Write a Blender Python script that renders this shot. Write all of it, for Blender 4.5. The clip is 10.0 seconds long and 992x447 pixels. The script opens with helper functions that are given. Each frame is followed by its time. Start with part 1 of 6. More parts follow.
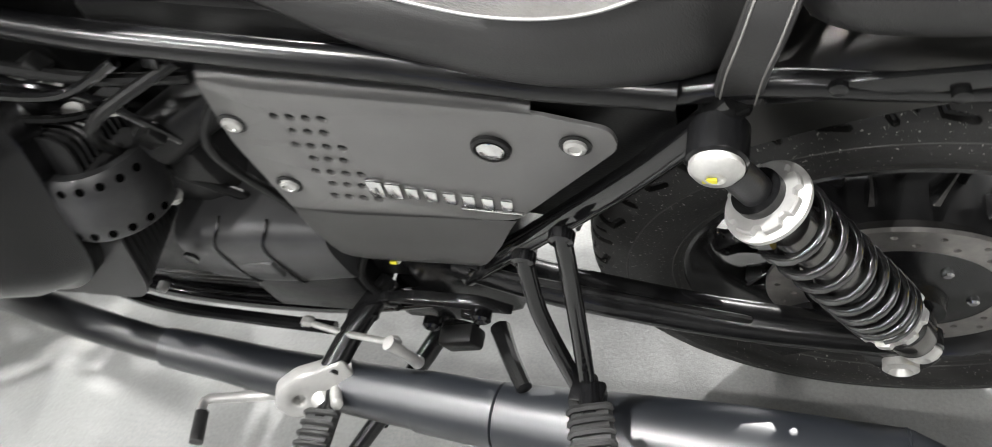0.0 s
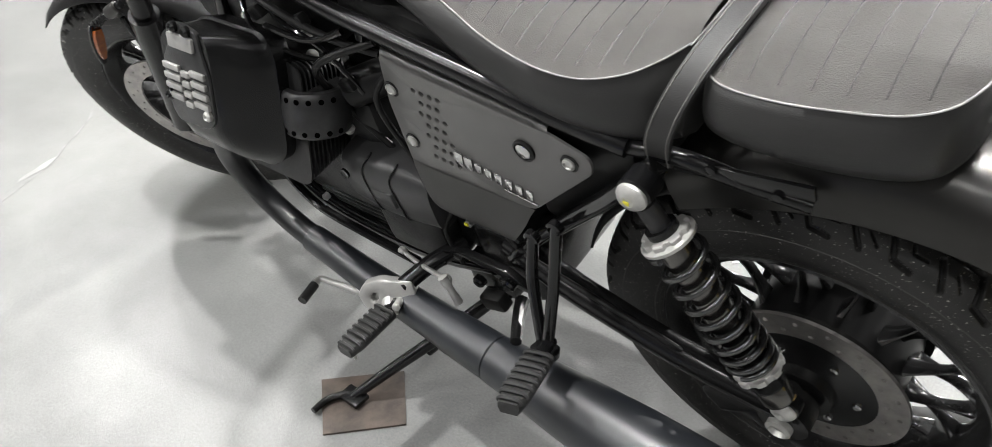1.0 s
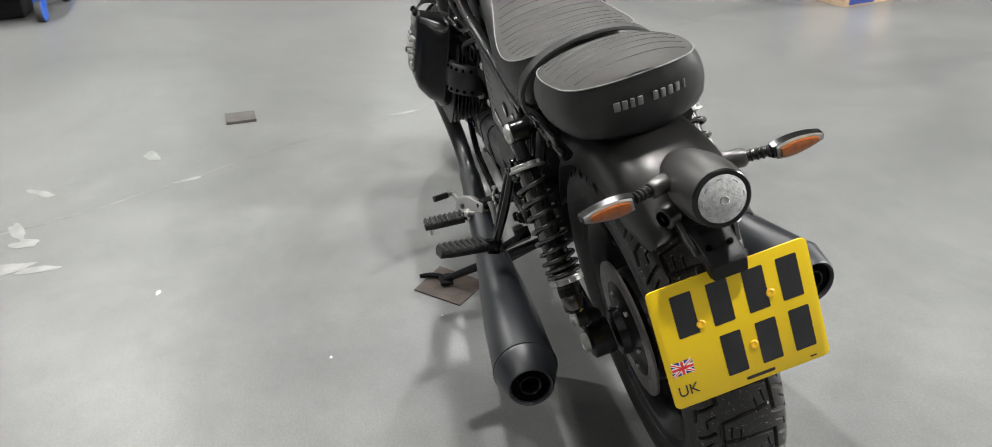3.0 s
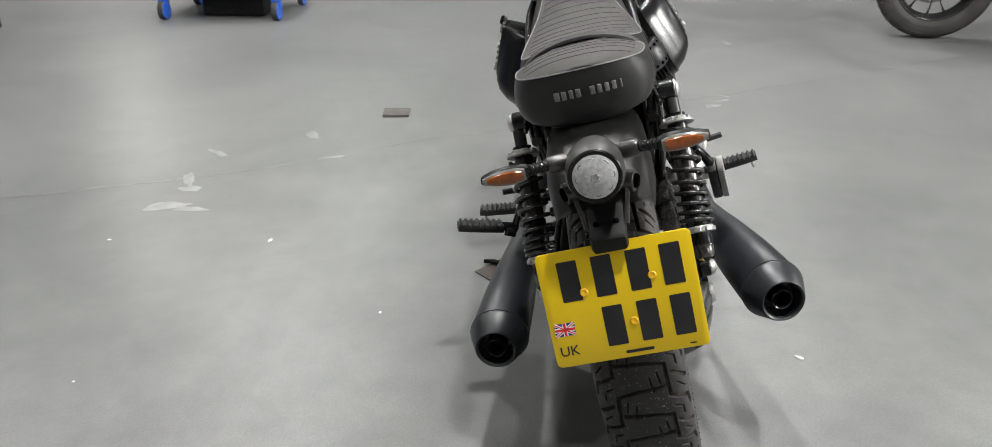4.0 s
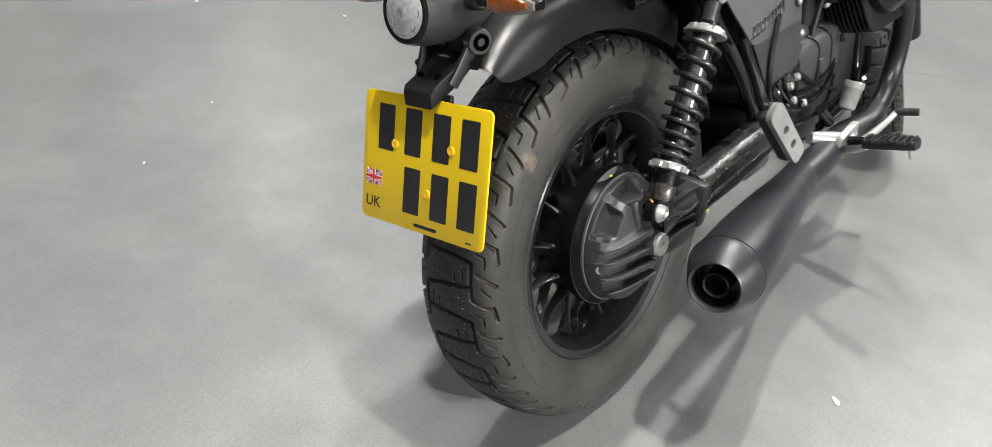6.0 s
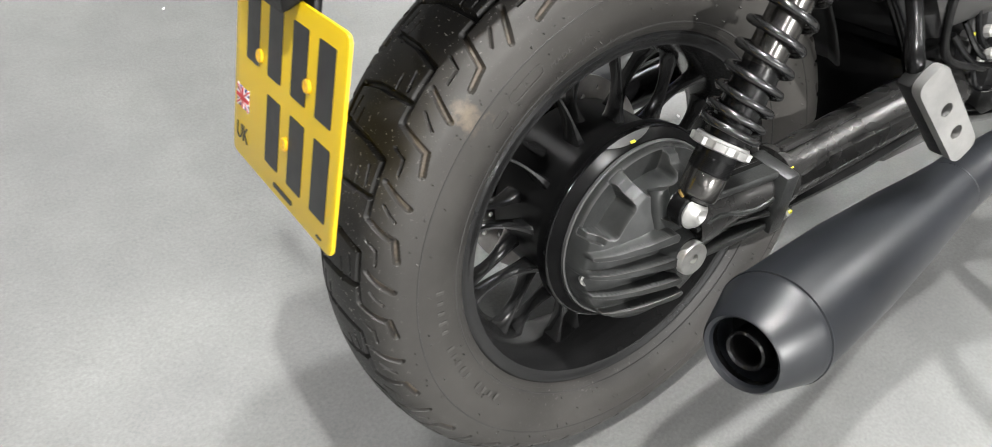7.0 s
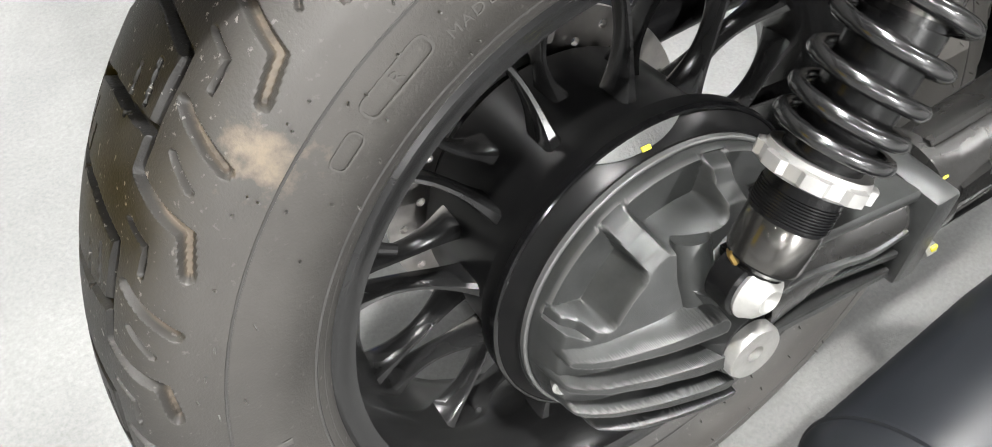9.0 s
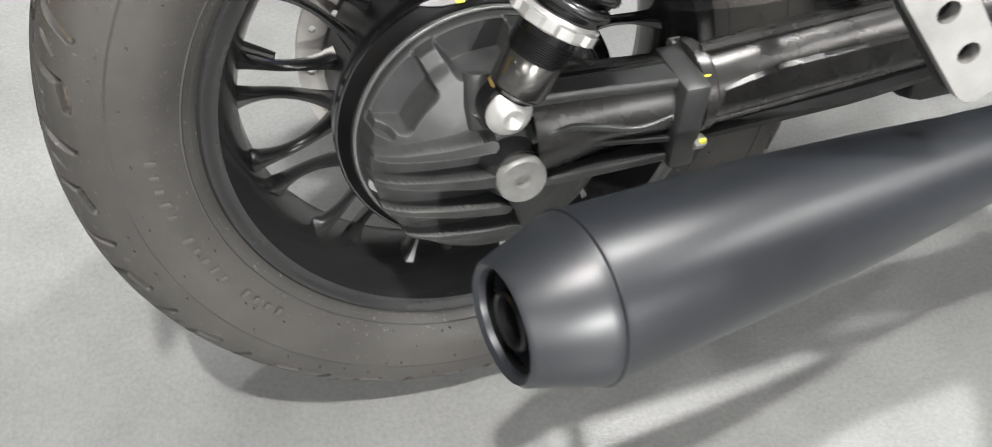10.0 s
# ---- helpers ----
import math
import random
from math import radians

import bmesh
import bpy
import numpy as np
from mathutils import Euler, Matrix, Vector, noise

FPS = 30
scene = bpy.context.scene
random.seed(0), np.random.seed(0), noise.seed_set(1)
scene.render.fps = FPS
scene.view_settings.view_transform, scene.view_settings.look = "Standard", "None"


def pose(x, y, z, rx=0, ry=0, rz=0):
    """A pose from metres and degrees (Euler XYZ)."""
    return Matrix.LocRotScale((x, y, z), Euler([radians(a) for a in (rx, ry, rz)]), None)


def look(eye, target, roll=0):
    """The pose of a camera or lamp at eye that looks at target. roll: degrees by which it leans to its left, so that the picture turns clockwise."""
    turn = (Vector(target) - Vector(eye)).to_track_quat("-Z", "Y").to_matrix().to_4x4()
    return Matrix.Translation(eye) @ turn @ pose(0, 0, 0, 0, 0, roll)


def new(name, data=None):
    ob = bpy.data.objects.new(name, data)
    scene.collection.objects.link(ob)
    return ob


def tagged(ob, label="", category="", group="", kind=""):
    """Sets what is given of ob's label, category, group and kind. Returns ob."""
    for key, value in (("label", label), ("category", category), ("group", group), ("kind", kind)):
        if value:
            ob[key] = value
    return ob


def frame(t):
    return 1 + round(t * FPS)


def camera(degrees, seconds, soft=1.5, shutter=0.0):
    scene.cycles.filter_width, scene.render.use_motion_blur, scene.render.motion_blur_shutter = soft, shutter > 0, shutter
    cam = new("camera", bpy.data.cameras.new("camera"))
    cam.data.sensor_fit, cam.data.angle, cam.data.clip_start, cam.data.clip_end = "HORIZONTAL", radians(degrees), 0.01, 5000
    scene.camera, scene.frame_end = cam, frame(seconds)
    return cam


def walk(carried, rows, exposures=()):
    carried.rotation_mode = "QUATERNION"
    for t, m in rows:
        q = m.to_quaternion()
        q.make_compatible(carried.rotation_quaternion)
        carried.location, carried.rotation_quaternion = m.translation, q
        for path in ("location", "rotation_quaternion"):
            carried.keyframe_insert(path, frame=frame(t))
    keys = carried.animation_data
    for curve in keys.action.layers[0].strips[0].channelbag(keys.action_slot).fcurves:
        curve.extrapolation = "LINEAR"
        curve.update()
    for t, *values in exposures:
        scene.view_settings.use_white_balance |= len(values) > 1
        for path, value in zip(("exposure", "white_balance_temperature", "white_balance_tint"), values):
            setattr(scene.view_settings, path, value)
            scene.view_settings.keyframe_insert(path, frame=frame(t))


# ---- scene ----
cam = camera(63.25, 10.0, soft=0.35, shutter=0.22)
PATH = [
    (0.0, (0.1422, 0.6506, 1.0133), (0.4548, 0.0105, 0.3115), -16.47),
    (0.5, (0.0445, 0.8053, 1.1208), (0.4788, 0.1880, 0.4648), -10.47),
    (1.0, (-0.1884, 0.8539, 1.1275), (0.3552, 0.2608, 0.5335), -5.64),
    (1.5, (-0.4140, 0.8062, 1.1483), (0.2348, 0.2904, 0.5888), -4.15),
    (2.0, (-0.6745, 0.7780, 1.1598), (0.0694, 0.3691, 0.6312), -4.06),
    (2.2, (-0.7877, 0.7563, 1.1956), (-0.0179, 0.3894, 0.6733), -4.07),
    (3.5, (-1.2860, 0.3684, 1.1438), (-0.3871, 0.3086, 0.7098), 0.08),
    (4.0, (-1.3735, 0.1552, 1.1416), (-0.4717, 0.2288, 0.7158), -0.41),
    (4.5, (-1.3591, -0.0612, 1.1309), (-0.4770, 0.1322, 0.7013), -0.19),
    (5.0, (-1.3476, -0.3222, 1.1235), (-0.5113, -0.0037, 0.6772), 0.96),
    (5.5, (-1.1909, -0.4699, 1.0990), (-0.4281, -0.0515, 0.6061), 4.24),
    (6.0, (-1.0009, -0.5657, 1.0746), (-0.3353, -0.0752, 0.5120), 7.73),
    (7.3, (-0.4059, -0.3913, 0.8982), (-0.0080, 0.1322, 0.1448), 7.71),
    (7.5, (-0.3493, -0.3291, 0.8550), (0.0251, 0.1770, 0.0780), 7.22),
    (8.0, (-0.2649, -0.2459, 0.7951), (0.0735, 0.2424, -0.0092), 5.50),
    (8.5, (-0.2391, -0.2364, 0.7727), (0.0847, 0.2484, -0.0398), 3.80),
    (9.0, (-0.2352, -0.2472, 0.7804), (0.0758, 0.2338, -0.0393), 2.66),
    (9.5, (-0.2282, -0.3291, 0.7908), (0.0425, 0.1570, -0.0401), 3.76),
    (10.0, (-0.1501, -0.4955, 0.8141), (0.0765, 0.0528, 0.0091), 5.40),
]
walk(cam, [(t, look(eye, target, roll)) for t, eye, target, roll in PATH], exposures=[(0.0, 1.28), (0.5, 0.7), (1.0, 0.45), (2.0, 0.11), (3.5, -0.18), (4.5, -0.37), (5.2, 0.12), (5.6, 0.14), (6.0, -0.03), (7.5, 0.46), (8.3, 0.75), (9.0, 0.82), (9.5, 0.75), (10.0, 0.40)])

# ---- light: a workshop hall lit by rows of ceiling tubes, with added fill rows ----
world = bpy.data.worlds.new("world")
world.use_nodes = True
world.node_tree.nodes["Background"].inputs[0].default_value = (0.9, 0.95, 1.0, 1)
world.node_tree.nodes["Background"].inputs[1].default_value = 0.006
scene.world = world
HALL_H = 5.2
LAMPS = [(x, -0.95, e) for x, e in ((-7.5, 10.0), (-4.0, 20.0), (6.5, 180.0), (13.5, 60.0))] + [(-0.6, -0.62, 250.0), (1.75, 0.72, 215.0), (4.2, -2.0, 85.0), (8.8, -2.3, 85.0)]
# rows at y -5.2 and -9.45 are invented fill that brightens the bike's right side
LAMPS += [(x, 3.4, e) for x, e in ((-4.0, 25.0), (-0.53, 55.0), (3.0, 120.0), (6.7, 180.0), (10.0, 80.0), (13.5, 60.0))] + [(-7.5, -5.2, 50.0), (-4.0, -5.2, 140.0)] + [(-5.5, -9.45, 130.0), (-0.53, -9.45, 1850.0), (4.5, -9.45, 320.0)] + [(-2.2, 7.6, 90.0), (4.8, 7.6, 120.0), (11.8, 7.6, 180.0)]
for lx, ly, le in LAMPS:
    ld = bpy.data.lights.new("ceiling_or_fill_lamp", "AREA")
    ld.shape, ld.size, ld.energy, ld.color = "DISK", 0.20, le, (1.0, 0.992, 0.975)
    lo = new("ceiling_or_fill_lamp", ld)
    lo.matrix_world = pose(lx, ly, HALL_H - 0.2)


# ---- materials ----
def nodes_of(name):
    m = bpy.data.materials.new(name)
    m.use_nodes = True
    nt = m.node_tree
    return m, nt, nt.nodes["Principled BSDF"]


def add(nt, kind, **sets):
    n = nt.nodes.new(kind)
    for k, v in sets.items():
        n.inputs[k].default_value = v
    return n


def material(name, a, b=None, rough=0.5, metal=0.0, scale=8.0, bump=0.0, bump_scale=200.0, rough_var=0.1, coat=0.0, spec=0.5, detail=6.0, fine=0.0):
    """Two tones mixed by noise, with varied roughness and a fine bump."""
    m, nt, bs = nodes_of(name)
    b = b or tuple(min(1, c * 1.25) for c in a)
    tc = nt.nodes.new("ShaderNodeTexCoord")
    n1 = add(nt, "ShaderNodeTexNoise", Scale=scale, Detail=detail, Roughness=0.6)
    nt.links.new(tc.outputs["Object"], n1.inputs["Vector"])
    ramp = nt.nodes.new("ShaderNodeValToRGB")
    ramp.color_ramp.elements[0].position, ramp.color_ramp.elements[1].position = 0.35, 0.68
    ramp.color_ramp.elements[0].color, ramp.color_ramp.elements[1].color = (*a, 1), (*b, 1)
    nt.links.new(n1.outputs["Fac"], ramp.inputs["Fac"])
    colour = ramp.outputs["Color"]
    n2 = add(nt, "ShaderNodeTexNoise", Scale=bump_scale, Detail=3.0)
    nt.links.new(tc.outputs["Object"], n2.inputs["Vector"])
    if fine:
        mix = nt.nodes.new("ShaderNodeMix")
        mix.data_type, mix.blend_type = "RGBA", "OVERLAY"
        mix.inputs["Factor"].default_value = fine
        nt.links.new(colour, mix.inputs["A"])
        nt.links.new(n2.outputs["Fac"], mix.inputs["B"])
        colour = mix.outputs["Result"]
    nt.links.new(colour, bs.inputs["Base Color"])
    mr = add(nt, "ShaderNodeMapRange")
    mr.inputs["To Min"].default_value, mr.inputs["To Max"].default_value = max(0.02, rough - rough_var), min(1, rough + rough_var)
    n3 = add(nt, "ShaderNodeTexNoise", Scale=scale * 3.1, Detail=4.0)
    nt.links.new(tc.outputs["Object"], n3.inputs["Vector"])
    nt.links.new(n3.outputs["Fac"], mr.inputs["Value"])
    nt.links.new(mr.outputs["Result"], bs.inputs["Roughness"])
    bs.inputs["Metallic"].default_value = metal
    bs.inputs["Coat Weight"].default_value = coat
    bs.inputs["Coat Roughness"].default_value = 0.08
    bs.inputs["Specular IOR Level"].default_value = spec
    if bump:
        bp = add(nt, "ShaderNodeBump", Strength=bump, Distance=0.002)
        nt.links.new(n2.outputs["Fac"], bp.inputs["Height"])
        nt.links.new(bp.outputs["Normal"], bs.inputs["Normal"])
    return m


COVER = material("charcoal_moulded_cover", (0.034, 0.034, 0.035), (0.050, 0.050, 0.051), 0.40, scale=20, rough_var=0.06, bump=0.1, bump_scale=900)
DAMPER = material("dark_polished_steel", (0.10, 0.097, 0.092), (0.15, 0.145, 0.138), 0.19, metal=0.9, scale=20, rough_var=0.05)
SPOKE = material("gloss_black_cast_spoke", (0.018, 0.018, 0.0185), (0.028, 0.028, 0.028), 0.19, metal=0.4, scale=20, rough_var=0.05, spec=0.6)
RUBBER = material("tyre_rubber", (0.030, 0.029, 0.028), (0.050, 0.048, 0.046), 0.52, scale=14, bump=0.2, bump_scale=420, rough_var=0.14, spec=0.4)
TYRE_TEXT = material("moulded_rubber", (0.050, 0.0475, 0.044), (0.068, 0.065, 0.060), 0.58, scale=30)
RIM = material("satin_gloss_rim", (0.018, 0.018, 0.0185), (0.027, 0.027, 0.027), 0.22, scale=12, rough_var=0.05, metal=0.3, coat=0.1, spec=0.6)
GLOSS = material("gloss_black_paint", (0.003, 0.003, 0.0035), (0.006, 0.006, 0.006), 0.10, scale=10, rough_var=0.04, coat=0.3, spec=0.4)
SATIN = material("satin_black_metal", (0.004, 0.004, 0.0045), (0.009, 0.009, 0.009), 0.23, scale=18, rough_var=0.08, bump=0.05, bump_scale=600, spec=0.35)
CAST = material("black_cast_metal", (0.036, 0.0375, 0.037), (0.054, 0.056, 0.055), 0.34, scale=46, rough_var=0.05, bump=0.16, bump_scale=1800, metal=0.35, spec=0.6, fine=0.12)
CAST_DARK = material("black_shaft_casting", (0.045, 0.044, 0.043), (0.065, 0.064, 0.062), 0.27, scale=12, rough_var=0.05, metal=0.6, spec=0.7, bump=0.08, bump_scale=900)
ENGINE = material("grey_black_engine_casting", (0.010, 0.010, 0.0105), (0.024, 0.024, 0.024), 0.36, scale=22, bump=0.3, bump_scale=700, rough_var=0.1, spec=0.35)
TAIL = material("matte_grey_lamp_housing", (0.052, 0.050, 0.048), (0.066, 0.064, 0.062), 0.43, scale=9, rough_var=0.05, metal=0.5, bump=0.05, bump_scale=1500)
MATTE = material("matte_dark_grey_paint", (0.076, 0.074, 0.072), (0.094, 0.092, 0.089), 0.33, scale=5, rough_var=0.04, metal=0.8, bump=0.03, bump_scale=1500)
PANEL = material("matte_graphite_panel_paint", (0.125, 0.123, 0.120), (0.15, 0.148, 0.145), 0.42, scale=7, rough_var=0.05, metal=0.35, bump=0.05, bump_scale=1400, fine=0.1)
EXHAUST = material("matte_black_exhaust", (0.0085, 0.0098, 0.0125), (0.0145, 0.0165, 0.0205), 0.39, scale=6, rough_var=0.06, spec=0.7)
HEADER = material("satin_black_header", (0.006, 0.0065, 0.0075), (0.011, 0.0115, 0.013), 0.36, scale=9, rough_var=0.08, spec=0.45)
GEARCASE = material("grey_gearbox_casting", (0.085, 0.085, 0.086), (0.125, 0.125, 0.125), 0.42, metal=0.4, scale=24, rough_var=0.1, bump=0.3, bump_scale=500)
LEATHER = material("charcoal_seat_vinyl", (0.015, 0.0149, 0.0147), (0.024, 0.0237, 0.0233), 0.44, scale=7, bump=0.22, bump_scale=850, rough_var=0.06, spec=0.42)
LEATHER_TOP = material("grey_seat_vinyl", (0.120, 0.115, 0.110), (0.165, 0.160, 0.153), 0.62, scale=9, bump=0.6, bump_scale=900, rough_var=0.08, fine=0.2, spec=0.4)
PIPING = material("light_grey_piping", (0.20, 0.20, 0.195), (0.30, 0.30, 0.29), 0.5, scale=50)
SILVER = material("silver_cast_aluminium", (0.36, 0.355, 0.345), (0.47, 0.465, 0.45), 0.36, metal=0.5, scale=30, rough_var=0.1, bump=0.12, bump_scale=700)
ZINC = material("zinc_bolt", (0.44, 0.437, 0.420), (0.56, 0.555, 0.535), 0.36, metal=0.6, scale=90, rough_var=0.1, bump=0.1, bump_scale=900)
STEEL = material("brake_steel", (0.30, 0.29, 0.28), (0.42, 0.40, 0.38), 0.36, metal=0.9, scale=40, rough_var=0.12)
SPRING = material("spring_steel_black", (0.085, 0.085, 0.087), (0.12, 0.12, 0.12), 0.20, scale=40, rough_var=0.05, metal=0.9)
GUNMETAL = material("grey_cast_plate", (0.15, 0.148, 0.145), (0.23, 0.228, 0.223), 0.34, metal=0.6, scale=30, rough_var=0.1, bump=0.25, bump_scale=600)
GUNDARK = material("dark_grey_cover", (0.026, 0.026, 0.027), (0.042, 0.042, 0.043), 0.32, metal=0.3, scale=30, rough_var=0.08, bump=0.15, bump_scale=600)
DRUM = material("black_drum", (0.003, 0.003, 0.0033), (0.007, 0.007, 0.007), 0.30, scale=20, rough_var=0.05, spec=0.18)
# gloss-free black that paints the dark of holes; also the rubber bushes' colour
HOLE = material("hole_and_rubber_black", (0.0012, 0.0012, 0.0012), (0.002, 0.002, 0.002), 0.95, spec=0.0)
CHROME = material("polished_steel", (0.55, 0.55, 0.55), (0.66, 0.66, 0.66), 0.14, metal=1.0, scale=20, rough_var=0.05)
BRASS = material("brass_nut", (0.42, 0.27, 0.08), (0.56, 0.38, 0.13), 0.32, metal=0.9, scale=60)
MARKER = material("yellow_paint_mark", (0.75, 0.68, 0.03), (0.85, 0.78, 0.08), 0.6, scale=80)
YELLOW = material("yellow_plate", (0.72, 0.49, 0.005), (0.78, 0.54, 0.008), 0.32, scale=4, rough_var=0.05)
PLATE_BLACK = material("plate_black", (0.012, 0.012, 0.014), (0.020, 0.020, 0.022), 0.35, scale=20)
PLATE_SCREW = material("orange_plate_cap", (0.80, 0.42, 0.01), (0.86, 0.50, 0.02), 0.3, scale=30)
AMBER = material("amber_lens", (0.19, 0.048, 0.009), (0.27, 0.072, 0.012), 0.14, scale=120, rough_var=0.05, coat=0.5)
LENS = material("clear_faceted_lens", (0.30, 0.30, 0.30), (0.50, 0.50, 0.49), 0.18, scale=150, rough_var=0.08, bump=0.35, bump_scale=300, coat=0.5)
LED = material("led_reflector", (0.40, 0.40, 0.40), (0.52, 0.52, 0.52), 0.2, metal=0.7, scale=90)
SMOKE = material("pale_smoke_lens", (0.16, 0.150, 0.140), (0.24, 0.225, 0.21), 0.18, scale=60)
RESERVOIR = material("milky_plastic", (0.22, 0.22, 0.21), (0.32, 0.32, 0.31), 0.30, scale=30)
PEG = material("peg_rubber", (0.014, 0.014, 0.014), (0.026, 0.026, 0.026), 0.5, scale=40, bump=0.2, spec=0.4)
PLASTIC = material("black_plastic", (0.005, 0.005, 0.005), (0.011, 0.011, 0.011), 0.42, scale=30, bump=0.15, bump_scale=500, spec=0.25)
FLAG_BLUE = material("flag_blue", (0.02, 0.03, 0.20), (0.03, 0.04, 0.24), 0.4)
FLAG_RED = material("flag_red", (0.60, 0.02, 0.03), (0.66, 0.03, 0.04), 0.4)
FLAG_WHITE = material("flag_white", (0.75, 0.75, 0.74), (0.8, 0.8, 0.8), 0.4)
WHITE_PRINT = material("grey_white_print", (0.15, 0.15, 0.147), (0.21, 0.21, 0.206), 0.5, scale=80)
RUST = material("rusty_steel_plate", (0.030, 0.024, 0.020), (0.095, 0.072, 0.058), 0.65, scale=14, bump=0.3, bump_scale=160, metal=0.2)
BLOCK = material("dark_brown_slab", (0.050, 0.045, 0.041), (0.085, 0.076, 0.069), 0.7, scale=20, bump=0.3)
CARD = material("cardboard", (0.50, 0.36, 0.24), (0.60, 0.45, 0.31), 0.85, scale=12, bump=0.1)
CARD_BLUE = material("blue_print", (0.03, 0.06, 0.26), (0.045, 0.08, 0.32), 0.6)
NAVY = material("navy_steel", (0.012, 0.018, 0.05), (0.02, 0.028, 0.07), 0.45)
PALE = material("pale_floor_paint", (0.19, 0.19, 0.185), (0.30, 0.30, 0.29), 0.4, scale=14, bump=0.3)
JOINT = material("worn_joint_filler", (0.150, 0.151, 0.148), (0.235, 0.235, 0.228), 0.45, scale=26, bump=0.3)
CHIP = material("white_chip", (0.70, 0.70, 0.68), (0.8, 0.8, 0.78), 0.7)
BLUE = material("blue_plastic", (0.02, 0.09, 0.48), (0.03, 0.12, 0.55), 0.4)
CARPET = material("grey_brown_mat", (0.12, 0.112, 0.105), (0.20, 0.188, 0.178), 0.95, scale=90, bump=0.6, bump_scale=400)
WALL = material("grey_wall", (0.26, 0.265, 0.27), (0.32, 0.32, 0.32), 0.8, scale=1.2)
CEILING = material("dark_steel_deck", (0.09, 0.09, 0.095), (0.13, 0.13, 0.13), 0.7, scale=1.0)


def gleam_worn_casting():
    """Black casting whose proud edges are rubbed bare, with their gleam painted into the colour."""
    m = CAST.copy()
    m.name = "edge_gleam_worn_cast"
    nt = m.node_tree
    bs = nt.nodes["Principled BSDF"]
    src = bs.inputs["Base Color"].links[0].from_socket
    geo = nt.nodes.new("ShaderNodeNewGeometry")
    r = add(nt, "ShaderNodeMapRange")
    r.inputs["From Min"].default_value, r.inputs["From Max"].default_value = 0.522, 0.572
    nt.links.new(geo.outputs["Pointiness"], r.inputs["Value"])
    x = nt.nodes.new("ShaderNodeMix")
    x.data_type = "RGBA"
    nt.links.new(r.outputs["Result"], x.inputs["Factor"])
    nt.links.new(src, x.inputs["A"])
    # pale edge colour holds both bare metal and painted gleam
    x.inputs["B"].default_value = (0.15, 0.15, 0.148, 1)
    nt.links.new(x.outputs["Result"], bs.inputs["Base Color"])
    return m


GLEAM_WORN_CAST = gleam_worn_casting()


def floor_material():
    """Grey sealed concrete: broad pale and dark patches, fine speckle, worn gloss."""
    m, nt, bs = nodes_of("sealed_concrete")
    tc = nt.nodes.new("ShaderNodeTexCoord")
    big = add(nt, "ShaderNodeTexNoise", Scale=0.9, Detail=7.0, Roughness=0.62, Distortion=0.6)
    mid = add(nt, "ShaderNodeTexNoise", Scale=5.5, Detail=6.0, Roughness=0.65)
    fine = add(nt, "ShaderNodeTexNoise", Scale=190.0, Detail=5.0, Roughness=0.7)
    for n in (big, mid, fine):
        nt.links.new(tc.outputs["Object"], n.inputs["Vector"])
    ramp = nt.nodes.new("ShaderNodeValToRGB")
    e = ramp.color_ramp.elements
    bs.inputs["Specular IOR Level"].default_value = 0.4
    bs.inputs["Coat Weight"].default_value = 0.20
    bs.inputs["Coat Roughness"].default_value = 0.18
    e[0].position, e[0].color = 0.28, (0.128, 0.130, 0.128, 1)
    e[1].position, e[1].color = 0.74, (0.200, 0.201, 0.195, 1)
    nt.links.new(big.outputs["Fac"], ramp.inputs["Fac"])
    mix = nt.nodes.new("ShaderNodeMix")
    mix.data_type, mix.blend_type = "RGBA", "OVERLAY"
    mix.inputs["Factor"].default_value = 0.34
    nt.links.new(ramp.outputs["Color"], mix.inputs["A"])
    nt.links.new(mid.outputs["Fac"], mix.inputs["B"])
    mix2 = nt.nodes.new("ShaderNodeMix")
    mix2.data_type, mix2.blend_type = "RGBA", "OVERLAY"
    mix2.inputs["Factor"].default_value = 0.42
    nt.links.new(mix.outputs["Result"], mix2.inputs["A"])
    nt.links.new(fine.outputs["Fac"], mix2.inputs["B"])
    nt.links.new(mix2.outputs["Result"], bs.inputs["Base Color"])
    mr = add(nt, "ShaderNodeMapRange")
    mr.inputs["From Min"].default_value, mr.inputs["From Max"].default_value = 0.2, 0.8
    mr.inputs["To Min"].default_value, mr.inputs["To Max"].default_value = 0.30, 0.42
    nt.links.new(mid.outputs["Fac"], mr.inputs["Value"])
    nt.links.new(mr.outputs["Result"], bs.inputs["Roughness"])
    bp = add(nt, "ShaderNodeBump", Strength=0.42, Distance=0.0016)
    nt.links.new(fine.outputs["Fac"], bp.inputs["Height"])
    nt.links.new(bp.outputs["Normal"], bs.inputs["Normal"])
    # rolled-on sealer: an orange-peel relief in the clear coat
    peel = add(nt, "ShaderNodeTexNoise", Scale=140.0, Detail=2.0, Roughness=0.5)
    nt.links.new(tc.outputs["Object"], peel.inputs["Vector"])
    bc = add(nt, "ShaderNodeBump", Strength=0.8, Distance=0.0012)
    nt.links.new(peel.outputs["Fac"], bc.inputs["Height"])
    nt.links.new(bc.outputs["Normal"], bs.inputs["Coat Normal"])
    return m


